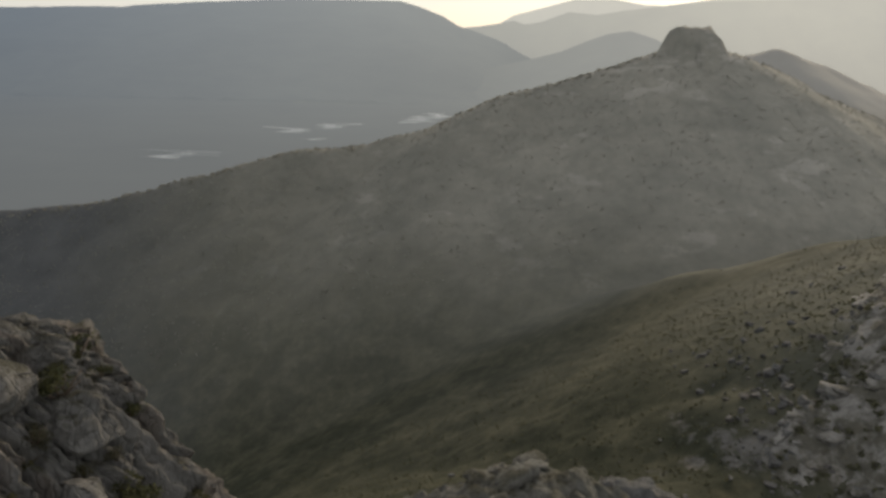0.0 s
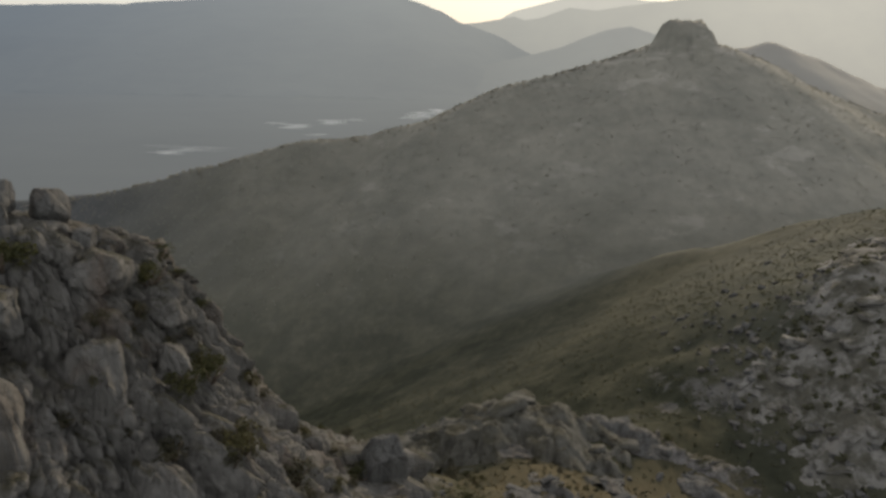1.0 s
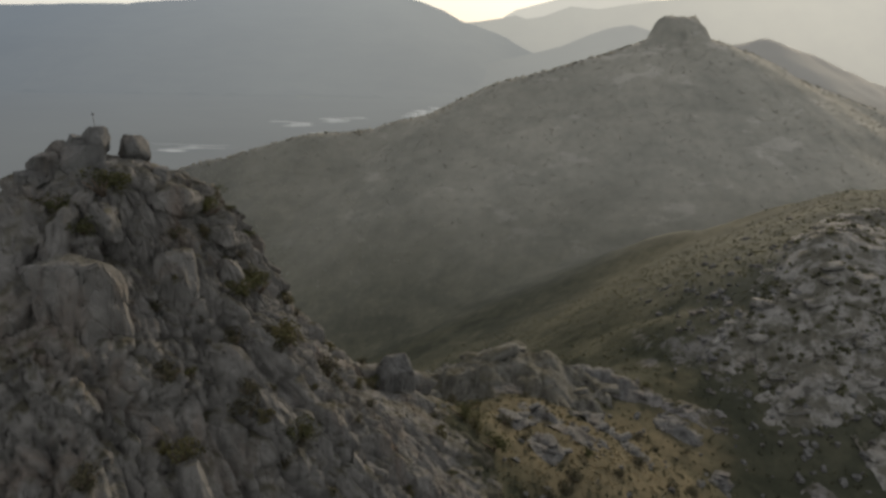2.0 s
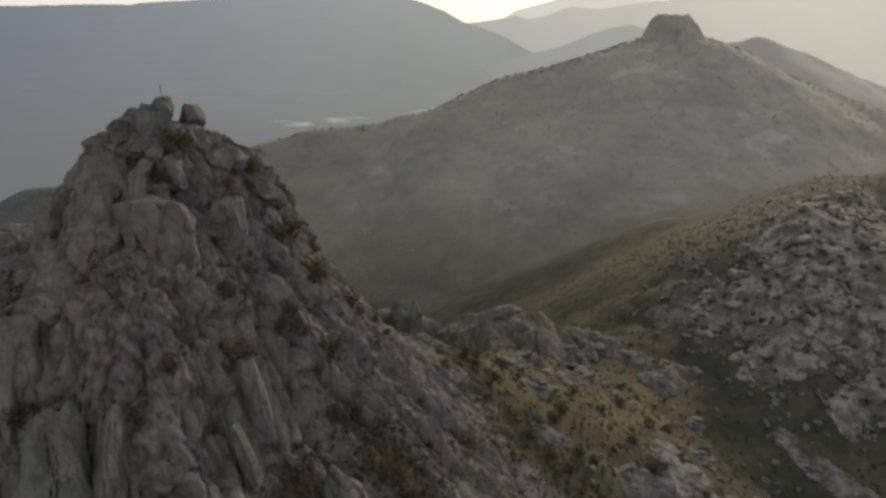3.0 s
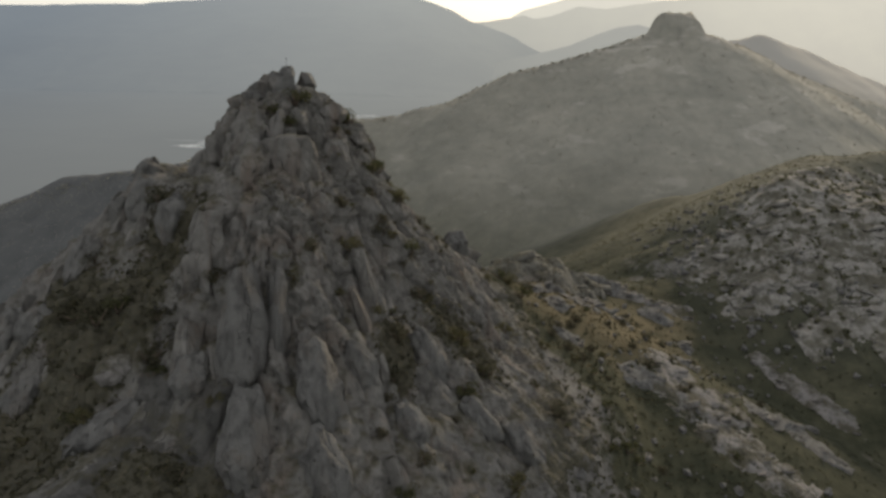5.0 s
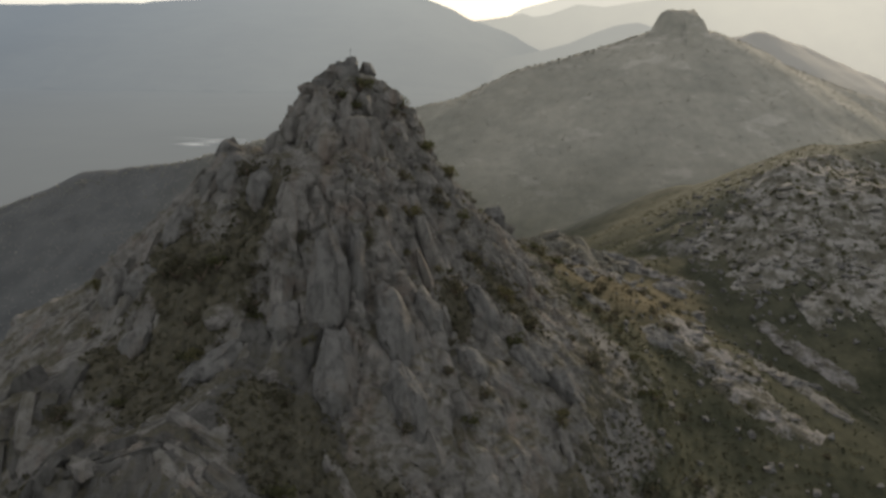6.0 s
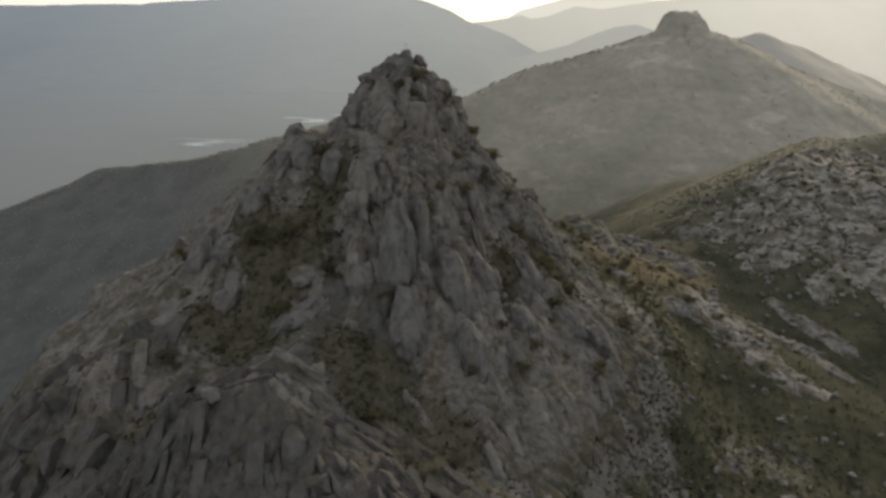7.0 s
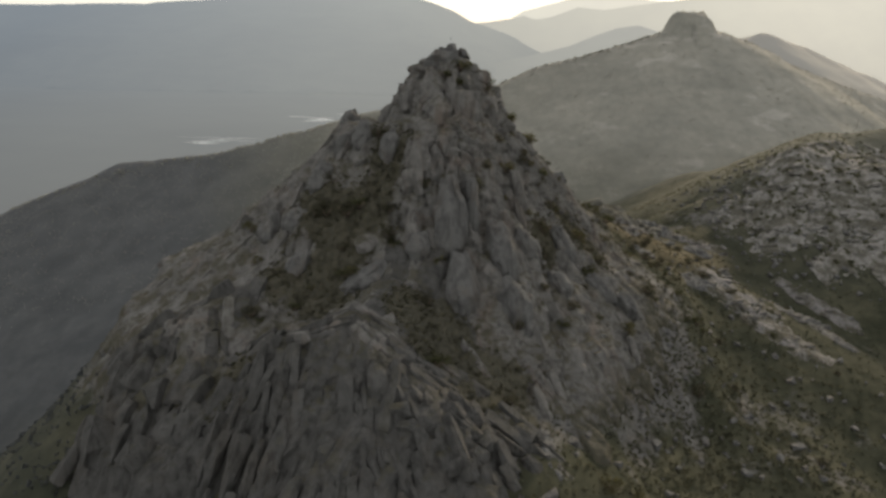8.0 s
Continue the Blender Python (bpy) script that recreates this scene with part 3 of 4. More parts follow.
off = off + 4 * relief(np.stack([SX.ravel(), SY.ravel(), 0 * SX.ravel()], 1), 12, 3, 0.5, 401).reshape(SX.shape)
spur_skin, spur_n = rock_skin(SX, SY, 1.2, 7 * np.clip((off - 3) / 9, 0, 1), False)
spur = tagged(surface("rock_spur", spur_skin, len(sx), len(sy), spur_granite, (("turf", 0.75 * turf_at(spur_skin[:, 0], spur_skin[:, 1])),)),
              "low grey granite crags of leaning slabs below the pinnacle", "rock outcrop")


# ---- helpers for things ----
def part(name, me, mat, parent, label=""):
    if isinstance(me, bmesh.types.BMesh):
        bm, me = me, bpy.data.meshes.new(name)
        bm.to_mesh(me)
        bm.free()
    if mat and not me.materials:
        me.materials.append(mat)
    ob = new(name, me)
    ob.parent = parent
    return tagged(ob, label)


def rock_bm(seed, cuts=9, round_by=0.05, fine=0, rough=0.05, tall=1.0, reach=(0.33, 0.47)):
    """A weathered granite block about 1 across: a box split along joint planes, its edges rounded; fine: finer relief on its faces."""
    rnd = random.Random(seed)
    bm = bmesh.new()
    bmesh.ops.create_cube(bm, size=1.0)
    for k in range(cuts):
        n = Vector((rnd.gauss(0, 1), rnd.gauss(0, 1), rnd.gauss(0, (0.55 if tall else 1.0) / (tall or 1.0)))).normalized()
        d = rnd.uniform(*reach)
        out = bmesh.ops.bisect_plane(bm, geom=bm.verts[:] + bm.edges[:] + bm.faces[:], plane_co=n * d, plane_no=n, clear_outer=True)
        rim = [e for e in out["geom_cut"] if isinstance(e, bmesh.types.BMEdge)]
        if rim:
            bmesh.ops.contextual_create(bm, geom=rim)
    bmesh.ops.remove_doubles(bm, verts=bm.verts, dist=0.03)
    bmesh.ops.bevel(bm, geom=bm.edges[:], offset=round_by, segments=2 if fine else 1, affect='EDGES', clamp_overlap=True)
    bmesh.ops.triangulate(bm, faces=bm.faces)
    if fine:
        for _ in range(fine):
            bmesh.ops.subdivide_edges(bm, edges=[e for e in bm.edges if e.calc_length() > 0.07], cuts=1, use_grid_fill=True)
            bmesh.ops.triangulate(bm, faces=bm.faces)
        shift = Vector([rnd.uniform(0, 90) for _ in range(3)])
        bm.normal_update()
        for v in bm.verts:
            p = v.co * 3.0 + shift
            crack = abs(noise.noise(Vector((v.co.x * 3.5, v.co.y * 3.5, v.co.z * 1.1)) + shift))
            v.co += v.normal * (rough * (noise.noise(p) + 0.5 * noise.noise(p * 2.3)) - 0.05 * math.exp(-crack / 0.035))
    bm.normal_update()
    return bm


def mesh_of(name, bm, mat, smooth=True):
    me = bpy.data.meshes.new(name)
    bm.to_mesh(me)
    bm.free()
    me.materials.append(mat)
    me.polygons.foreach_set("use_smooth", [smooth] * len(me.polygons))
    return me


def land_at(x, y):
    return float(land(np.array([x]), np.array([y]))[0])


def fall_frame(x, y, turn=0.0):
    """Axes on the slope at x, y: x across, y out of the rock, z up the fall."""
    e = 1.5
    zx, zy = (land_at(x + e, y) - land_at(x - e, y)) / (2 * e), (land_at(x, y + e) - land_at(x, y - e)) / (2 * e)
    n = Vector((-zx, -zy, 1)).normalized()
    up = (Vector((0, 0, 1)) - n * n.z).normalized()
    across = up.cross(n) * -1
    m = Matrix((across, n, up)).transposed().to_4x4()
    return m @ Matrix.Rotation(turn, 4, 'Y')


def seat(ob, x, y, out, size, turn=0.0, upright=0.0):
    """Stand a rock on the slope, its long axis up the fall, leaning towards upright."""
    m = fall_frame(x, y, turn)
    n = m.col[1].xyz.copy()
    place = Vector((x, y, land_at(x, y))) + n * out
    q = m.to_quaternion()
    upright *= max(0.1, min(1.0, (0.92 - n.z) / 0.25))
    if upright > 0.01:
        flat = Vector((n.x, n.y, 0)).normalized()
        w = Matrix((flat.cross((0, 0, 1)) * 1, flat, Vector((0, 0, 1)))).transposed()
        q = q.slerp(w.to_quaternion() @ Matrix.Rotation(turn, 3, 'Y').to_quaternion(), upright)
    ob.matrix_basis = Matrix.LocRotScale(place, q, size)
    return ob


# ---- the pinnacle's great blocks and pillars, each leaning on the rock ----
BLOCKS = [  # x, y, width, depth, height, turn
    (-30.4, 23.6, 7.4, 5.5, 9.4, 0.12), (-36.8, 21.2, 7.0, 5.0, 8.5, -0.1), (-38.6, 27.6, 6.0, 4.5, 8.5, 0.15),
    (-34.2, 27.4, 3.0, 3.2, 6.5, -0.08), (-33.2, 21.6, 2.8, 3.4, 6.0, 0.05), (-31.4, 30.2, 3.2, 3.2, 4.6, 0.1),
    (-27.4, 36.8, 5.4, 4.0, 4.2, 0.2), (-24.2, 40.6, 4.2, 3.6, 4.0, -0.2), (-44.0, 27.4, 4.4, 3.6, 5.0, 0.3),
    (-25.0, 30.8, 4.4, 3.6, 7.6, -0.15), (-22.4, 37.0, 3.6, 3.2, 6.0, 0.1), (-40.6, 10.6, 6.0, 4.0, 10.0, 0.1),
]
PILLARS = [
    (-33.6, 1.4, 7.4, 7.0, 20.0, 0.05), (-31.4, -8.4, 6.6, 6.0, 18.0, 0.02), (-29.8, 4.2, 3.6, 6.0, 13.0, -0.1),
    (-23.8, -1.2, 7.6, 7.0, 18.0, -0.06), (-21.4, -9.2, 6.0, 5.6, 14.0, -0.04), (-9.6, 13.0, 5.6, 4.6, 10.5, 0.1),
    (-11.6, 1.6, 5.0, 4.0, 9.0, 0.0), (-1.4, 8.6, 4.6, 4.0, 9.0, 0.12), (4.6, 8.4, 5.4, 4.4, 9.5, 0.05),
    (-18.8, 4.2, 4.4, 3.4, 9.0, 0.1), (-49.4, -7.6, 6.0, 4.4, 11.0, -0.25), (-39.8, -2.2, 5.0, 3.4, 8.0, 0.1),
]
SHOULDER = [
    (-52.8, 19.4, 5.0, 4.5, 8.0, 0.25), (-57.2, 22.0, 4.0, 4.0, 6.5, -0.3), (-57.0, 31.5, 4.5, 4.5, 5.0, 0.3),
    (-61.6, 15.4, 5.5, 4.2, 9.5, 0.15), (-66.0, 9.0, 5.0, 4.0, 8.5, -0.1), (-72.0, 12.0, 5.0, 4.4, 8.0, 0.2),
    (-63.6, -0.6, 5.0, 3.6, 8.5, -0.2), (-46.5, 14.0, 5.0, 4.0, 9.0, 0.0),
]
block_meshes = [mesh_of("block", rock_bm(40 + k, 17, 0.13, 4, 0.07, 1.0, (0.36, 0.5)), granite) for k in range(5)]
pillar_meshes = [mesh_of("pillar", rock_bm(48 + k, 24, 0.16, 4, 0.09, 0.7, (0.37, 0.5)), boulder_mat) for k in range(5)]
upright_mesh = mesh_of("block", rock_bm(61, 9, 0.2, 4, 0.05, 1.3, (0.42, 0.5)), granite)
for k, (x, y, w, d, h, turn) in enumerate(BLOCKS + PILLARS + SHOULDER):
    kind = "block" if k < len(BLOCKS) else "pillar"
    ob = part(kind, upright_mesh if k == 0 else (block_meshes if kind == "block" else pillar_meshes)[k % 5], None, pinnacle)
    seat(ob, x, y, (0.3 if kind == "block" else 0.9) - 0.05 * d, (w * 0.95, d * 1.15, h * 0.95), turn, 1.0 if k == 0 else 0.6 if kind == "block" else 0.4)

# slabs that lie all down its flanks and on the lower crags
slab_meshes = {m: [mesh_of("slab", rock_bm(70 + k, 10, 0.09, 1, 0.06, 1.1, (0.37, 0.52)), m, False) for k in range(8)] for m in (granite, spur_granite)}
rnd = random.Random(5)


def packed(x, y, count, widths, lengths, gap, seed):
    """Places for slabs that stand side by side down the fall: close across it, longer along it."""
    rng = np.random.default_rng(seed)
    e = 1.5
    gx_, gy_ = land(x + e, y) - land(x - e, y), land(x, y + e) - land(x, y - e)
    size = np.hypot(gx_, gy_) + 1e-6
    dx, dy = gx_ / size, gy_ / size
    w, long = rng.choice(widths, len(x)), rng.uniform(*lengths, len(x))
    long = np.minimum(long, w * 6)
    keep = (rng.random(len(x)) > 0.9 * turf_at(x, y)) & (np.hypot(x + 50, y + 2) > 5)
    out = []
    for k in np.flatnonzero(keep):
        if out:
            o = np.array(out)
            ux, uy = x[k] - x[o], y[k] - y[o]
            al, ac = ux * dx[o] + uy * dy[o], -ux * dy[o] + uy * dx[o]
            if ((al / (0.5 * gap * 0.75 * (long[k] + long[o]))) ** 2 + (ac / (0.5 * gap * (w[k] + w[o]))) ** 2 < 1).any():
                continue
        out.append(k)
        if len(out) == count:
            break
    return [(float(x[k]), float(y[k]), float(w[k]), float(long[k])) for k in out]


rng = np.random.default_rng(8)
a, r = rng.uniform(-2.9, 0.6, 6000), 24 + 46 * np.sqrt(rng.random(6000))
fx, fy = TOP.x + r * np.cos(a), TOP.y + r * np.sin(a)
ok = (r < rim_at(fx, fy) - 4) & ~((abs(fx + 27.5) < 10) & (fy > -15) & (fy < 8))
FANS = [  # owner, places across and along, count, widths, lengths, gap
    (pinnacle, fx[ok], fy[ok], 90, (1.2, 1.6, 2.2, 3.0), (5.0, 13.0), 1.25),
    (spur, rng.normal(-48, 9, 5000), rng.uniform(-64, -25, 5000), 180, (1.1, 1.5, 2.0, 2.7), (6.0, 15.0), 0.76),
    (spur, rng.normal(-81, 5, 2000), rng.uniform(-36, -6, 2000), 50, (2.4, 3.4, 4.6), (4.5, 9.0), 0.8),
    (spur, rng.normal(-34, 6, 2000), rng.uniform(-48, -33, 2000), 50, (1.6, 2.2, 3.0), (2.2, 4.6), 0.8),
]
for k, (owner, x_all, y_all, count, widths, lengths, gap) in enumerate(FANS):
    for x, y, w, long in packed(x_all, y_all, count, widths, lengths, gap, 51 + k):
        ob = part("slab", slab_meshes[granite if owner == pinnacle else spur_granite][rnd.randrange(8)], None, owner)
        seat(ob, x, y, -0.05 if owner == pinnacle else rnd.uniform(-0.4, 0.35), (w * 1.2, w * rnd.uniform(0.8, 1.4), long), rnd.gauss(0.04, 0.1), rnd.uniform(0.34, 0.5))


# ---- loose boulders ----
def boulder(x, y, z, size, seed, label, turn=0.0, mat=boulder_mat, cuts=15):
    ob = new("boulder", mesh_of("boulder", rock_bm(seed, cuts, 0.09, 4, 0.03, 0.0, (0.4, 0.52)), mat))
    ob.matrix_basis = Matrix.LocRotScale((x, y, z), Euler((0.15 * math.sin(seed), 0.2 * math.cos(seed), turn)), size)
    return tagged(ob, label, "boulder")


CAP = "rounded grey boulder perched on the summit rocks"
boulder(-34.4, 36.7, 84.3, (2.9, 2.9, 3.1), 11, "round grey boulder on the summit with a marker pole", 0.3, cuts=22)
boulder(-31.7, 39.0, 83.0, (3.5, 3.5, 3.3), 12, CAP, 1.0, cuts=22)
boulder(-31.7, 38.2, 80.2, (3.4, 3.4, 4.2), 24, "upright granite block carrying a boulder near the summit", 0.8)
boulder(-36.3, 36.2, 83.0, (2.9, 3.2, 4.0), 13, CAP, 0.4)
boulder(-37.9, 35.8, 82.9, (2.4, 2.6, 3.4), 14, CAP, 2.0)
boulder(-38.2, 34.6, 81.6, (3.6, 3.4, 4.4), 15, "blocky grey boulder wedged below the summit", 0.9)
boulder(-39.2, 33.4, 81.0, (4.4, 3.6, 2.4), 16, "pointed grey boulder jutting from the summit rocks", 0.1)
boulder(-35.4, 35.2, 81.4, (4.6, 4.0, 5.6), 17, "tall cracked granite block under the summit", 0.5)
boulder(-32.6, 34.6, 80.6, (3.2, 3.0, 4.4), 18, "tall cracked granite block under the summit", 1.5)
boulder(-29.2, 38.6, 80.4, (2.2, 2.4, 2.2), 19, CAP, 2.2)
boulder(-44.6, 34.4, 75.8, (3.4, 2.8, 2.0), 20, "flat grey boulder jutting from the pinnacle's flank", 0.2)
boulder(-6.2, 52.4, 48.6, (5.4, 4.6, 8.4), 21, "dark upright boulder standing on the saddle's edge", 0.5)
boulder(-50.0, -1.8, 49.6, (4.6, 4.0, 4.2), 22, "pale rounded boulder lying on a turf ledge", 0.3, pale_rock, 24)
boulder(-57.4, 31.8, 68.2, (4.6, 4.4, 4.6), 23, "rounded grey boulder on the pinnacle's shoulder", 0.7)


def marker_pole():
    base = new("marker_pole")
    base.location = (-34.45, 36.8, 85.55)
    bm = bmesh.new()
    bmesh.ops.create_cone(bm, cap_ends=True, segments=10, radius1=0.035, radius2=0.028, depth=1.5)
    bmesh.ops.translate(bm, verts=bm.verts, vec=(0, 0, 0.7))
    part("pole", bm, steel, base)
    bm = bmesh.new()
    bmesh.ops.create_icosphere(bm, subdivisions=2, radius=0.11)
    bmesh.ops.scale(bm, verts=bm.verts, vec=(1, 1, 1.2))
    bmesh.ops.translate(bm, verts=bm.verts, vec=(0, 0, 1.5))
    part("marker_head", bm, dark_paint, base, "dark marker head")
    bm = bmesh.new()
    bmesh.ops.create_cone(bm, cap_ends=True, segments=12, radius1=0.2, radius2=0.14, depth=0.22)
    part("footing", bm, boulder_mat, base)
    return tagged(base, "thin steel marker pole with dark head on the summit boulder", "marker pole")


marker_pole()


# ---- outcrops on the saddle and the hill ----
JOINTS = []     # where scrub roots between the slabs


def rock_patch(name, label, cx, cy, rx, ry, height, turn, mat, seed, step=0.5, rugged=1.0, slabs=7, large=1.0, grain=1.0):
    """A low outcrop of bedrock that stands out of the turf."""
    n, m = int(2 * rx / step), int(2 * ry / step)
    u, v = np.meshgrid(np.linspace(-1, 1, n), np.linspace(-1, 1, m))
    x = cx + u * rx * math.cos(turn) - v * ry * math.sin(turn)
    y = cy + u * rx * math.sin(turn) + v * ry * math.cos(turn)
    p = np.stack([x.ravel(), y.ravel(), np.full(x.size, float(seed))], 1)
    edge = np.hypot(u, v).ravel() + 0.45 * relief(p, 7, 3, 0.55, seed)
    dome = np.clip(1.0 - edge, -0.6, 1)
    w = p + 1.0 * np.stack([relief(p, 5, 3, 0.5, seed + s) for s in (1, 2, 3)], 1)
    g1, c1, t1 = facets(w * (1 / 6.4, 1 / 4.0, 1) / grain, seed + 5)
    g2, c2, t2 = facets(w / (1.4 * grain), seed + 6)
    up = np.clip(dome * 1.6, -1, 1) * height + rugged * ((0.3 + 0.25 * height) * (c1 - 0.5) + 1.1 * t1 - 0.6 * np.exp(-g1 / 0.06) + 0.4 * (c2 - 0.5) + 0.5 * t2 - 0.3 * np.exp(-g2 / 0.08))
    z = ground_height(p[:, 0], p[:, 1]) + np.where(dome > -0.15, up, -2.5) + 0.1
    at = np.stack([p[:, 0], p[:, 1], z], 1)
    JOINTS.append(at[(dome > -0.1) & (g1 < 0.1)][::3])
    ob = surface(name, at, n, m, mat)
    firm, pick = np.flatnonzero(dome > 0.1), random.Random(seed)
    for k in range(slabs):
        i = int(firm[pick.randrange(len(firm))])
        s = large * pick.choice((1.0, 1.5, 2.2)) * min(1.6, 0.5 + 0.25 * height)
        piece = part("slab", lying_meshes[mat.name][pick.randrange(4)], None, ob)
        piece.matrix_basis = Matrix.LocRotScale((p[i, 0], p[i, 1], z[i] + 0.02 * s), Euler((pick.uniform(-0.35, 0.1), pick.uniform(-0.25, 0.25), pick.uniform(-0.7, 0.7))), (s * pick.uniform(1.2, 2.2), s, s * pick.uniform(0.3, 0.6)))
    return tagged(ob, label, "rock outcrop")


lying_meshes = {m.name: [mesh_of("slab", rock_bm(170 + k, 5, 0.12, 0, 0, 1.0, (0.38, 0.5)), m) for k in range(4)] for m in (hill_rock, boulder_mat, pale_rock, dome_rock)}


rock_patch("rock_outcrop", "domed grey granite outcrop on the far side of the saddle", 8, 90, 27, 14, 4.6, 0.0, dome_rock, 500, 0.4, 1.0, 14, 1.0, 1.0)
rock_patch("rock_outcrop", "small cracked granite outcrop on the saddle", 33, 99, 10, 6, 2.2, -0.2, boulder_mat, 510)
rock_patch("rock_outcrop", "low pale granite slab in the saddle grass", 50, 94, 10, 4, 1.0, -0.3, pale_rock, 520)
rock_patch("rock_outcrop", "bare pale granite slab spilling down the gully side", 44, 42, 14, 8, 0.5, -0.78, pale_rock, 530, 0.4, 0.5, 10, 1.5, 1.5)
rock_patch("rock_outcrop", "bare pale granite slabs spilling down the gully side", 51, 30, 12, 6, 0.4, -0.7, pale_rock, 540, 0.5, 0.35, 7, 1.5, 1.8)
rock_patch("rock_outcrop", "grey granite rib running down to the gully", 63, 42, 13, 4, 0.4, -0.7, boulder_mat, 550, 0.5, 0.45, 9, 1.5, 1.6)
rock_patch("rock_outcrop", "long pale granite rib across the gully", 78, 64, 15, 3.2, 0.4, -0.94, pale_rock, 560, 0.4, 0.45, 9, 1.2, 1.3)
rock_patch("rock_outcrop", "grey granite slab on the turf below the crags", -19, -32, 8, 3, 0.5, -1.0, boulder_mat, 570)
rock_patch("rock_outcrop", "grey granite slabs in the saddle grass", 22, 66, 9, 4, 0.7, -0.4, boulder_mat, 580)
HILL = [  # x, y, half length, half width, height, turn
    (84, 112, 20, 12, 1.8, 0.4), (100, 128, 22, 13, 2.0, 0.3), (108, 114, 24, 12, 2.2, 0.1), (126, 142, 26, 15, 2.0, 0.3), (112, 152, 20, 10, 1.4, 0.6), (148, 162, 26, 15, 1.8, 0.2),
    (100, 98, 18, 9, 1.8, 0.2), (130, 120, 24, 13, 2.2, -0.1), (178, 172, 28, 15, 1.8, 0.0), (80, 95, 13, 7, 1.0, 0.3), (97, 82, 15, 8, 1.1, 0.1), (121, 96, 20, 10, 1.6, 0.0),
    (116, 74, 17, 8, 1.2, 0.2), (147, 96, 20, 11, 1.6, 0.1), (71, 112, 11, 7, 0.9, 0.5), (160, 128, 24, 13, 2.0, 0.0),
]
for k, (cx, cy, rx, ry, h, turn) in enumerate(HILL):
    rock_patch("rock_outcrop", "broad cracked grey granite slabs on the rocky hillside", cx, cy, rx, ry, h, turn, hill_rock, 600 + 10 * k, 0.6, 0.75, 12, 1.5, 1.7)
hill_joints = np.concatenate(JOINTS[-len(HILL):])


pick = random.Random(77)
for k in range(12):
    rock_patch("rock_outcrop", "small cracked granite outcrop in the saddle grass", pick.uniform(8, 56), pick.uniform(42, 88), pick.uniform(2.5, 6), pick.uniform(1.8, 3.5), pick.uniform(0.4, 1.0), pick.uniform(-0.8, 0.2), boulder_mat, 800 + 10 * k, 0.4, 0.6, 6)


# ---- vegetation ----
def shrub_meshes(seed, leaf):
    rnd = random.Random(seed)
    bm = bmesh.new()
    for _ in range(5):
        a, lean = rnd.uniform(0, 6.3), rnd.uniform(0.1, 0.6)
        tip = Vector((math.cos(a) * lean, math.sin(a) * lean, rnd.uniform(0.5, 0.8)))
        out = bmesh.ops.create_cone(bm, cap_ends=True, segments=5, radius1=0.05, radius2=0.015, depth=tip.length)
        rot = tip.to_track_quat('Z', 'Y').to_matrix().to_4x4()
        bmesh.ops.transform(bm, verts=out["verts"], matrix=Matrix.Translation(tip / 2) @ rot)
    trunk = mesh_of("stem", bm, bark)
    verts, faces = [], []
    lobes = [(Vector((rnd.uniform(-0.38, 0.38), rnd.uniform(-0.38, 0.38), rnd.uniform(0.3, 0.75))), rnd.uniform(0.18, 0.34)) for _ in range(8)]
    for _ in range(420):
        c, r = lobes[rnd.randrange(8)]
        d = Vector([rnd.gauss(0, 1) for _ in range(3)]).normalized()
        p = c + d * r * rnd.uniform(0.6, 1.08)
        t = d.orthogonal().normalized()
        t.rotate(Euler((rnd.uniform(-1, 1), rnd.uniform(-1, 1), rnd.uniform(0, 6))))
        b = d.cross(t).normalized() if abs(d.dot(t)) < 0.99 else d.orthogonal()
        s = rnd.uniform(0.035, 0.08)
        k = len(verts)
        verts += [p - t * s, p + b * s * 0.6, p + t * s, p - b * s * 0.6 + d * s * 0.5]
        faces.append((k, k + 1, k + 2, k + 3))
    me = bpy.data.meshes.new("crown")
    me.from_pydata([tuple(v) for v in verts], [], faces)
    me.materials.append(leaf)
    return trunk, me


kinds = [("dark green shrub growing from a rock ledge", *shrub_meshes(1, leaf_green)), ("olive green shrub growing among the rocks", *shrub_meshes(2, leaf_olive)), ("dark leafy bush in a rock cleft", *shrub_meshes(3, leaf_dark))]
first = []
for label, trunk, crown in kinds:
    base = new("shrub")
    part("stem", trunk, None, base)
    part("crown", crown, None, base)
    first.append(tagged(base, label, "shrub", "shrubs on the rocks"))
spots = [(-32.2, 32.4, 2.8, 0), (-37.6, 31.2, 2.0, 1), (-26.4, 45.6, 2.4, 0), (-32.5, 28.2, 1.8, 0), (-35.1, 29.7, 1.8, 0), (-24.8, 40.5, 2.2, 0), (-20.9, 39.3, 2.4, 0), (-20.2, 35.0, 2.2, 0), (-25.6, 37.1, 1.5, 1), (-19.6, 38.3, 2.4, 0),
         (-16.2, 34.7, 2.0, 1), (-15.6, 33.1, 2.4, 1), (-20.1, 30.0, 2.0, 2), (-23.5, 22.1, 2.0, 2), (-8.1, 49.5, 2.2, 0), (-13.0, 26.2, 2.2, 0), (-17.5, 24.7, 2.2, 2),
         (-26.7, 11.7, 1.8, 2), (-5.4, 18.5, 2.0, 1), (-10.2, 23.3, 2.2, 1), (-54.7, 3.8, 3.4, 2), (-59.2, 6.6, 3.2, 2)]
spots += [(-49.1, 16.1, 3.0, 2), (-4.3, 19.4, 2.2, 1), (-54.9, -0.7, 2.4, 2), (-13.8, 11.7, 2.6, 2), (-61.3, 7.5, 2.4, 2), (-35.7, -28.3, 2.6, 0), (-7.1, -35.8, 2.4, 1), (-1.6, -35.7, 2.2, 1)]
rnd = random.Random(12)
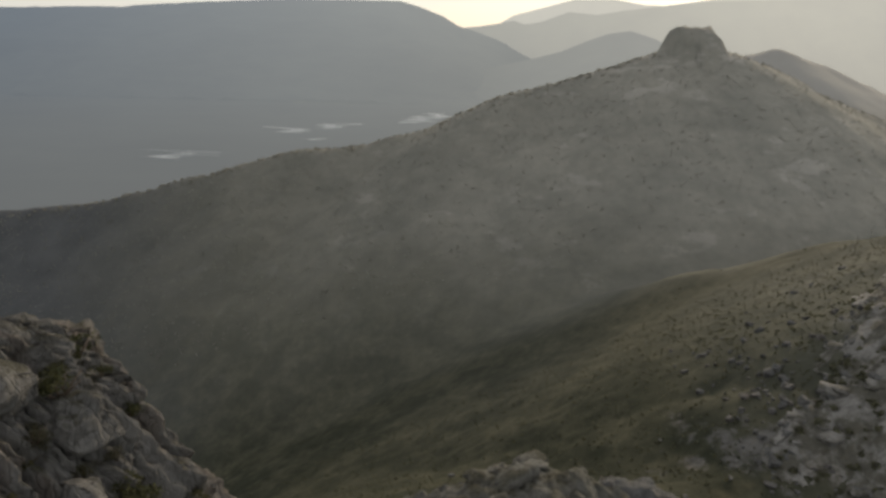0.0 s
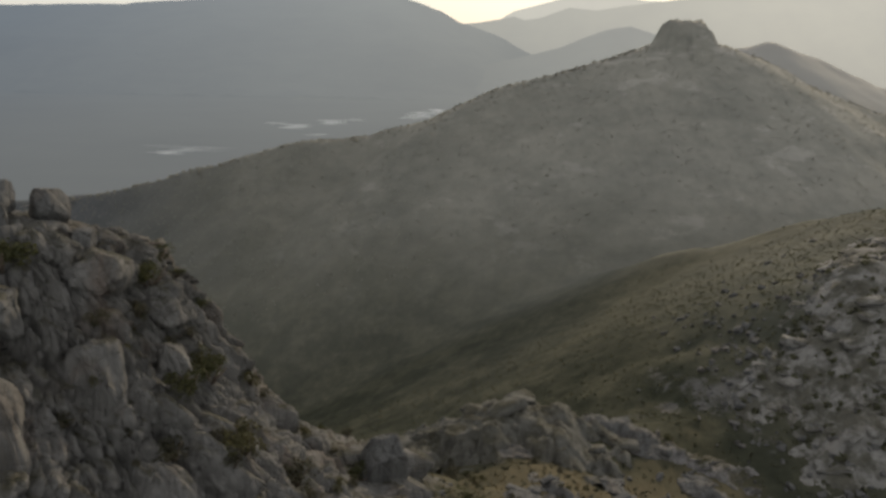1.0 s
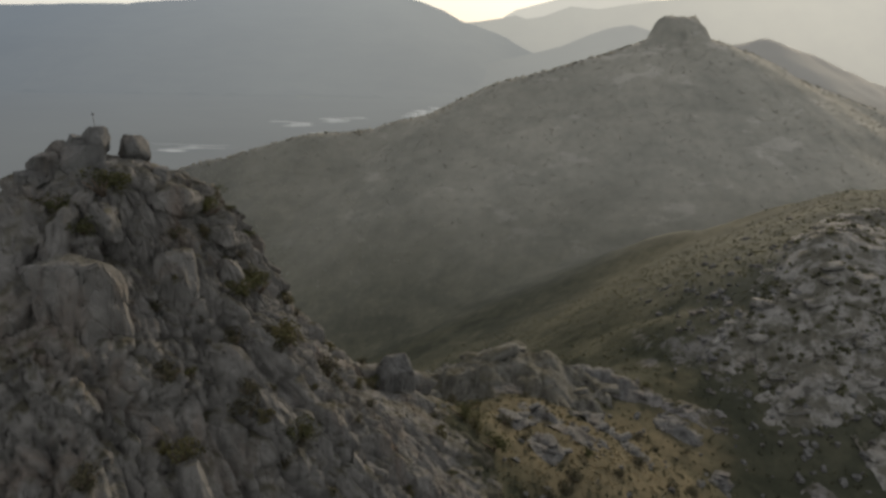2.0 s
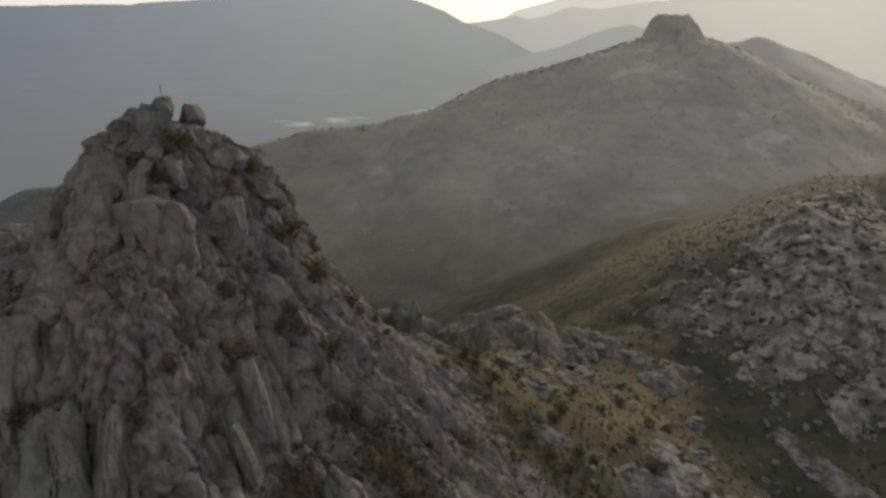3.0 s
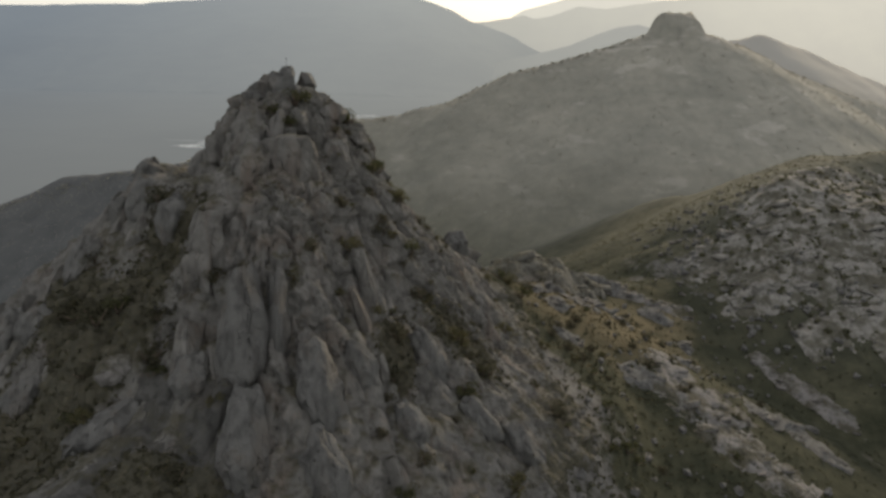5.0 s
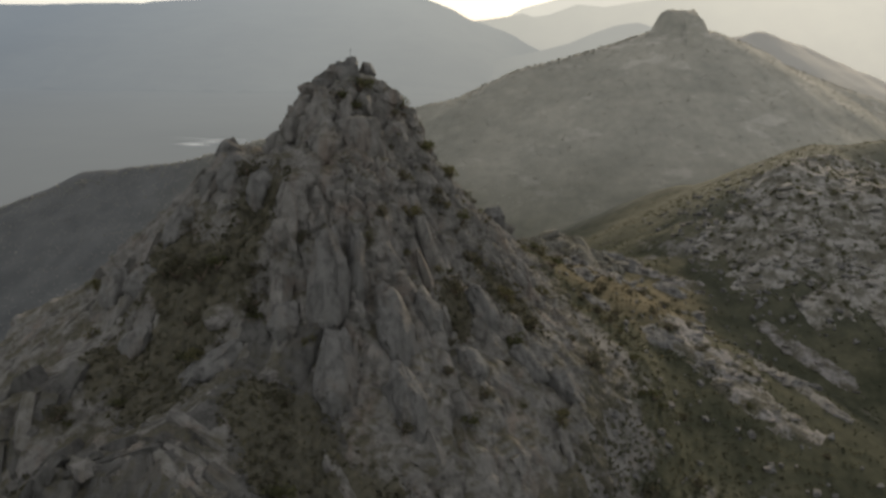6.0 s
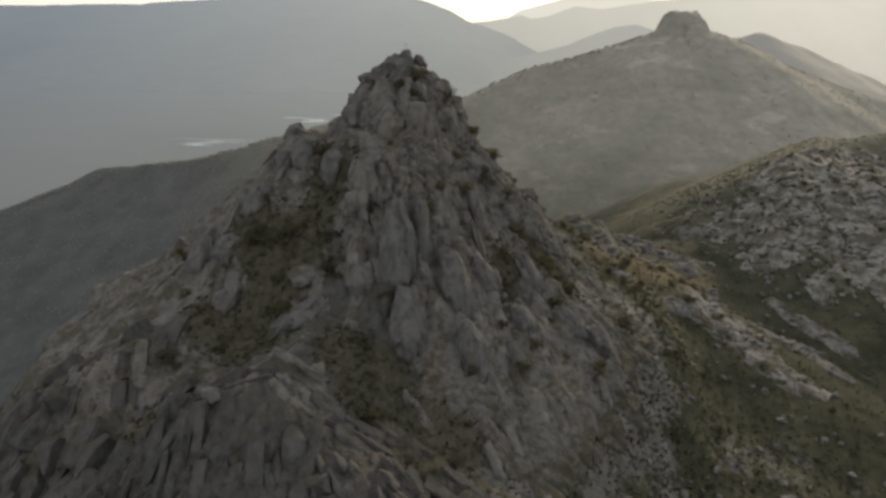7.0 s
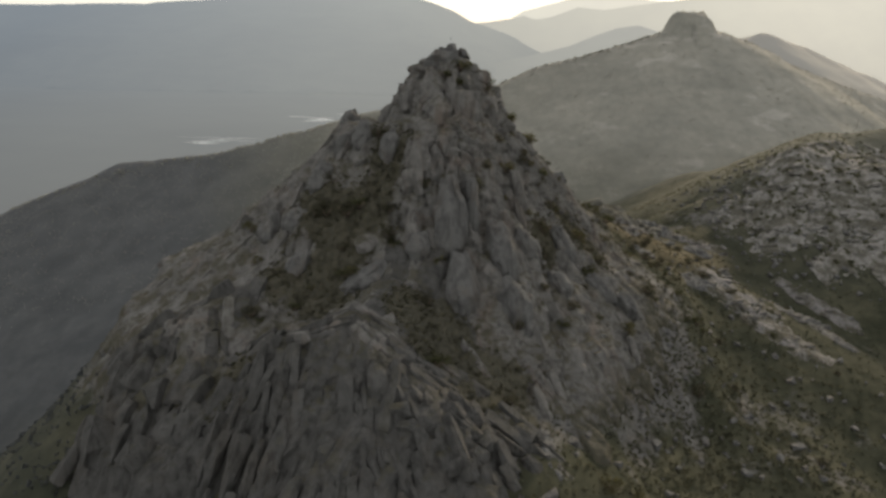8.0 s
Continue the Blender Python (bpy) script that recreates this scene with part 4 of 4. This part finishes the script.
for _ in range(60):
    a, r = rnd.uniform(-2.7, 0.7), rnd.uniform(18, 66)
    spots.append((TOP.x + r * math.cos(a), TOP.y + r * math.sin(a), rnd.uniform(1.0, 2.6), rnd.randrange(3)))
for _ in range(55):
    a, r = rnd.uniform(-0.9, 0.9), rnd.uniform(8, 38)
    spots.append((TOP.x + r * math.cos(a), TOP.y + r * math.sin(a), rnd.uniform(0.5, 1.4), rnd.choice((0, 1, 2, 2))))
for _ in range(50):
    spots.append((rnd.gauss(30, 16), rnd.gauss(55, 26), rnd.uniform(0.7, 1.9), rnd.choice((0, 2, 2))))
skin_xy = skin[:, :2]


def top_of_rock(x, y):
    """The rock's surface where a plant is rooted."""
    r = math.hypot(x - TOP.x, y - TOP.y)
    if r > float(rim_at(np.array([x]), np.array([y]))[0]):
        if -95 < x < -28 and -70 < y < 0:
            return float(spur_skin[((spur_skin[:, 0] - x) ** 2 + (spur_skin[:, 1] - y) ** 2).argmin(), 2])
        return float(ground_height(np.array([x]), np.array([y]))[0])
    return float(skin[((skin_xy - (x, y)) ** 2).sum(1).argmin(), 2])


used = [False] * 3
for x, y, s, k in spots:
    m = Matrix.LocRotScale((x, y, top_of_rock(x, y) - 0.12 * s), Euler((0, 0, 7.1 * x)), None)
    base = first[k]
    if used[k]:
        base = copy_thing(first[k], m)
    used[k] = True
    base.matrix_basis = m @ Matrix.Diagonal((s * 1.35, s * 1.3, s * 1.1, 1))


def clumps(name, label, category, count, spread, size, mat, seed, blades=9, rooted=None):
    """Low scrub or grass over a stretch of ground: many small tufts, one object."""
    rng = np.random.default_rng(seed)
    if rooted is None:
        x, y = spread(rng, count)
        z = ground_height(x, y)
    else:
        x, y, z = rooted[rng.choice(len(rooted), count)].T
    s = size[0] + (size[1] - size[0]) * rng.random(count) ** 2
    n = count * blades
    d = rng.normal(size=(n, 3))
    d /= np.linalg.norm(d, axis=1)[:, None]
    d[:, 2] = np.abs(d[:, 2])
    S = np.repeat(s, blades)[:, None]
    base = np.repeat(np.stack([x, y, z], 1), blades, 0) + d * S * (0.45, 0.45, 0.4) * rng.uniform(0.3, 1, (n, 1))
    t = rng.normal(size=(n, 3))
    t /= np.linalg.norm(t, axis=1)[:, None]
    b = np.cross(d, t)
    q = S * 0.3
    verts = np.stack([base - t * q, base + b * q, base + t * q + d * q * 0.4], 1).reshape(-1, 3)
    me = bpy.data.meshes.new(name)
    me.vertices.add(len(verts))
    me.vertices.foreach_set("co", verts.astype(np.float32).ravel())
    me.loops.add(3 * n)
    me.loops.foreach_set("vertex_index", np.arange(3 * n, dtype=np.int32))
    me.polygons.add(n)
    me.polygons.foreach_set("loop_start", np.arange(0, 3 * n, 3, dtype=np.int32))
    me.update(calc_edges=True)
    me.materials.append(mat)
    return tagged(new(name, me), label, category, kind="stuff")


def ridge_spread(rng, n):
    x = rng.uniform(-420, 420, n)
    return x, 462 - 150 * rng.random(n) ** 1.5 + 5 * rng.normal(size=n)


def crest_spread(rng, n):
    x = rng.uniform(-420, 300, n)
    x = x - 60 * (abs(x - 160) < 26)
    return x, 461 + 3 * rng.normal(size=n)


clumps("mountainside_scrub", "low scrub in haze-paled colour scattered over the facing mountainside", "scrub", 12000, ridge_spread, (0.6, 1.9), leaf_far, 3, 7)
clumps("crest_bushes", "haze-paled bushes along the mountain's crest", "bushes", 420, crest_spread, (1.5, 3.6), leaf_far, 4, 14)
clumps("saddle_scrub", "low dark scrub on the saddle and gully sides", "scrub", 6500, lambda g, n: (g.normal(40, 36, n), g.normal(40, 50, n)), (0.3, 1.2), leaf_scrub, 5, 8)
clumps("hillside_scrub", "dark scrub between the slabs of the rocky hill", "scrub", 5200, lambda g, n: (g.uniform(65, 230, n), g.normal(145, 35, n)), (0.4, 1.3), leaf_hill, 6, 8)
clumps("hillside_bushes", "dark bushes rooted in the joints of the hillside slabs", "bushes", 1500, None, (0.8, 2.2), leaf_hill, 21, 22, hill_joints)
clumps("dry_grass", "dry golden grass tufts on the saddle", "grass", 5000, lambda g, n: (g.normal(24, 13, n), g.normal(62, 14, n)), (0.2, 0.6), straw, 7, 6)
clumps("valley_scrub", "green scrub on the slope beyond the saddle", "scrub", 9000, lambda g, n: (g.uniform(-80, 220, n), g.uniform(105, 208, n)), (0.4, 1.0), leaf_hill, 8, 8)

clumps("slope_scrub", "dense dark scrub on the slope below the crags", "scrub", 11000, lambda g, n: (g.normal(12, 26, n), g.normal(-14, 34, n)), (0.3, 1.5), leaf_scrub, 14, 8)
clumps("valley_side_scrub", "low scrub in a haze-tinted grey on the steep valley side", "scrub", 7000, lambda g, n: (g.uniform(-190, -70, n), g.uniform(-60, 140, n)), (0.5, 1.8), leaf_haze_tint, 15, 7)

turfy = np.concatenate([skin, spur_skin])
turfy = turfy[turf_at(turfy[:, 0], turfy[:, 1]) > 0.45]
clumps("ledge_brush", "dark brush and heather filling the rock ledges", "brush", 3800, None, (0.35, 1.3), leaf_dark, 9, 9, turfy)
clumps("ledge_grass", "dry grass tufts on the rock ledges", "grass", 2200, None, (0.25, 0.7), leaf_olive, 10, 7, turfy)

# pale flooded fields on the valley floor; their shine is emitted, not reflected
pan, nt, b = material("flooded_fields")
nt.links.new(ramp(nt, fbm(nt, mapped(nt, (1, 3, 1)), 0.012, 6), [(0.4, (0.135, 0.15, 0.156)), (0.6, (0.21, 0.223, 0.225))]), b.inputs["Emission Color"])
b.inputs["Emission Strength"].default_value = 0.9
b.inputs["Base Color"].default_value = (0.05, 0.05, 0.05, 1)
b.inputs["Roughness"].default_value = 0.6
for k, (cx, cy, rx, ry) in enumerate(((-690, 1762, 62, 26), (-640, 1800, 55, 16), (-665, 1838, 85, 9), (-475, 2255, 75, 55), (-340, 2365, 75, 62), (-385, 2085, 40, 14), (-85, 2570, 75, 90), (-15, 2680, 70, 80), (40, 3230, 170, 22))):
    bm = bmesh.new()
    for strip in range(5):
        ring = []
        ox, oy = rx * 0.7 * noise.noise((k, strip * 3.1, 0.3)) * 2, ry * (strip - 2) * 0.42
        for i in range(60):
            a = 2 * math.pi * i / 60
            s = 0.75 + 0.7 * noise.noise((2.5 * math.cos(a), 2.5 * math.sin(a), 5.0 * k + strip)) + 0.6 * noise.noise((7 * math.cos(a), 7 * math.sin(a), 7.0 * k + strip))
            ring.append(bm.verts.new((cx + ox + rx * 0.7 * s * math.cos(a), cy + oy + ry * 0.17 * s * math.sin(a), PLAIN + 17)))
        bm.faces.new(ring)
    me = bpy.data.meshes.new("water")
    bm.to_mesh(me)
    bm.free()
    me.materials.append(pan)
    tagged(new("water", me), "pale flooded fields with emitted shine on the valley floor", "water", kind="structure")


# ---- loose stones of the rocky hill, last ----
stone_meshes = [mesh_of("stone", rock_bm(130 + k, 6, 0.05), boulder_mat, False) for k in range(8)]
rnd = random.Random(31)


def stone_spot():
    if rnd.random() < 0.66:
        return rnd.uniform(58, 150), rnd.gauss(112, 22), rnd.choice((0.7, 1.0, 1.4, 2.0))
    if rnd.random() < 0.6:
        return rnd.gauss(14, 20), rnd.gauss(-12, 26), rnd.choice((0.4, 0.6, 0.9, 1.3, 2.0))
    return rnd.gauss(36, 20), rnd.gauss(50, 32), rnd.choice((0.4, 0.6, 0.9, 1.3))


spots = [stone_spot() for _ in range(300)]
zs = ground_height(np.array([s[0] for s in spots]), np.array([s[1] for s in spots]))
for (x, y, s), z in zip(spots, zs):
    ob = part("stone", stone_meshes[rnd.randrange(8)], None, ground)
    ob.matrix_basis = Matrix.LocRotScale((x, y, float(z) + 0.15 * s), Euler((rnd.uniform(-0.4, 0.4), rnd.uniform(-0.4, 0.4), rnd.uniform(0, 6.3))), (s * rnd.uniform(0.8, 1.6), s * rnd.uniform(0.7, 1.2), s * rnd.uniform(0.5, 0.9)))

protos = []
for me in stone_meshes:
    co = np.zeros(len(me.vertices) * 3)
    me.vertices.foreach_get("co", co)
    protos.append((co.reshape(-1, 3), [tuple(p.vertices) for p in me.polygons]))
verts, faces, at = [], [], 0
spots = [stone_spot() for _ in range(1300)]
zs = ground_height(np.array([s[0] for s in spots]), np.array([s[1] for s in spots]))
for (x, y, s), z in zip(spots, zs):
    s *= 0.75
    co, fs = protos[rnd.randrange(8)]
    rot = np.array(Euler((rnd.uniform(-0.5, 0.5), rnd.uniform(-0.5, 0.5), rnd.uniform(0, 6.3))).to_matrix())
    verts.append((co * (s * rnd.uniform(0.8, 1.6), s, s * rnd.uniform(0.5, 0.9))) @ rot.T + (x, y, z + 0.12 * s))
    faces += [tuple(i + at for i in f) for f in fs]
    at += len(co)
me = bpy.data.meshes.new("loose_stones")
me.from_pydata(np.concatenate(verts).tolist(), [], faces)
me.materials.append(boulder_mat)
tagged(new("loose_stones", me), "countless loose grey stones strewn over the hillsides", "stones", kind="stuff")
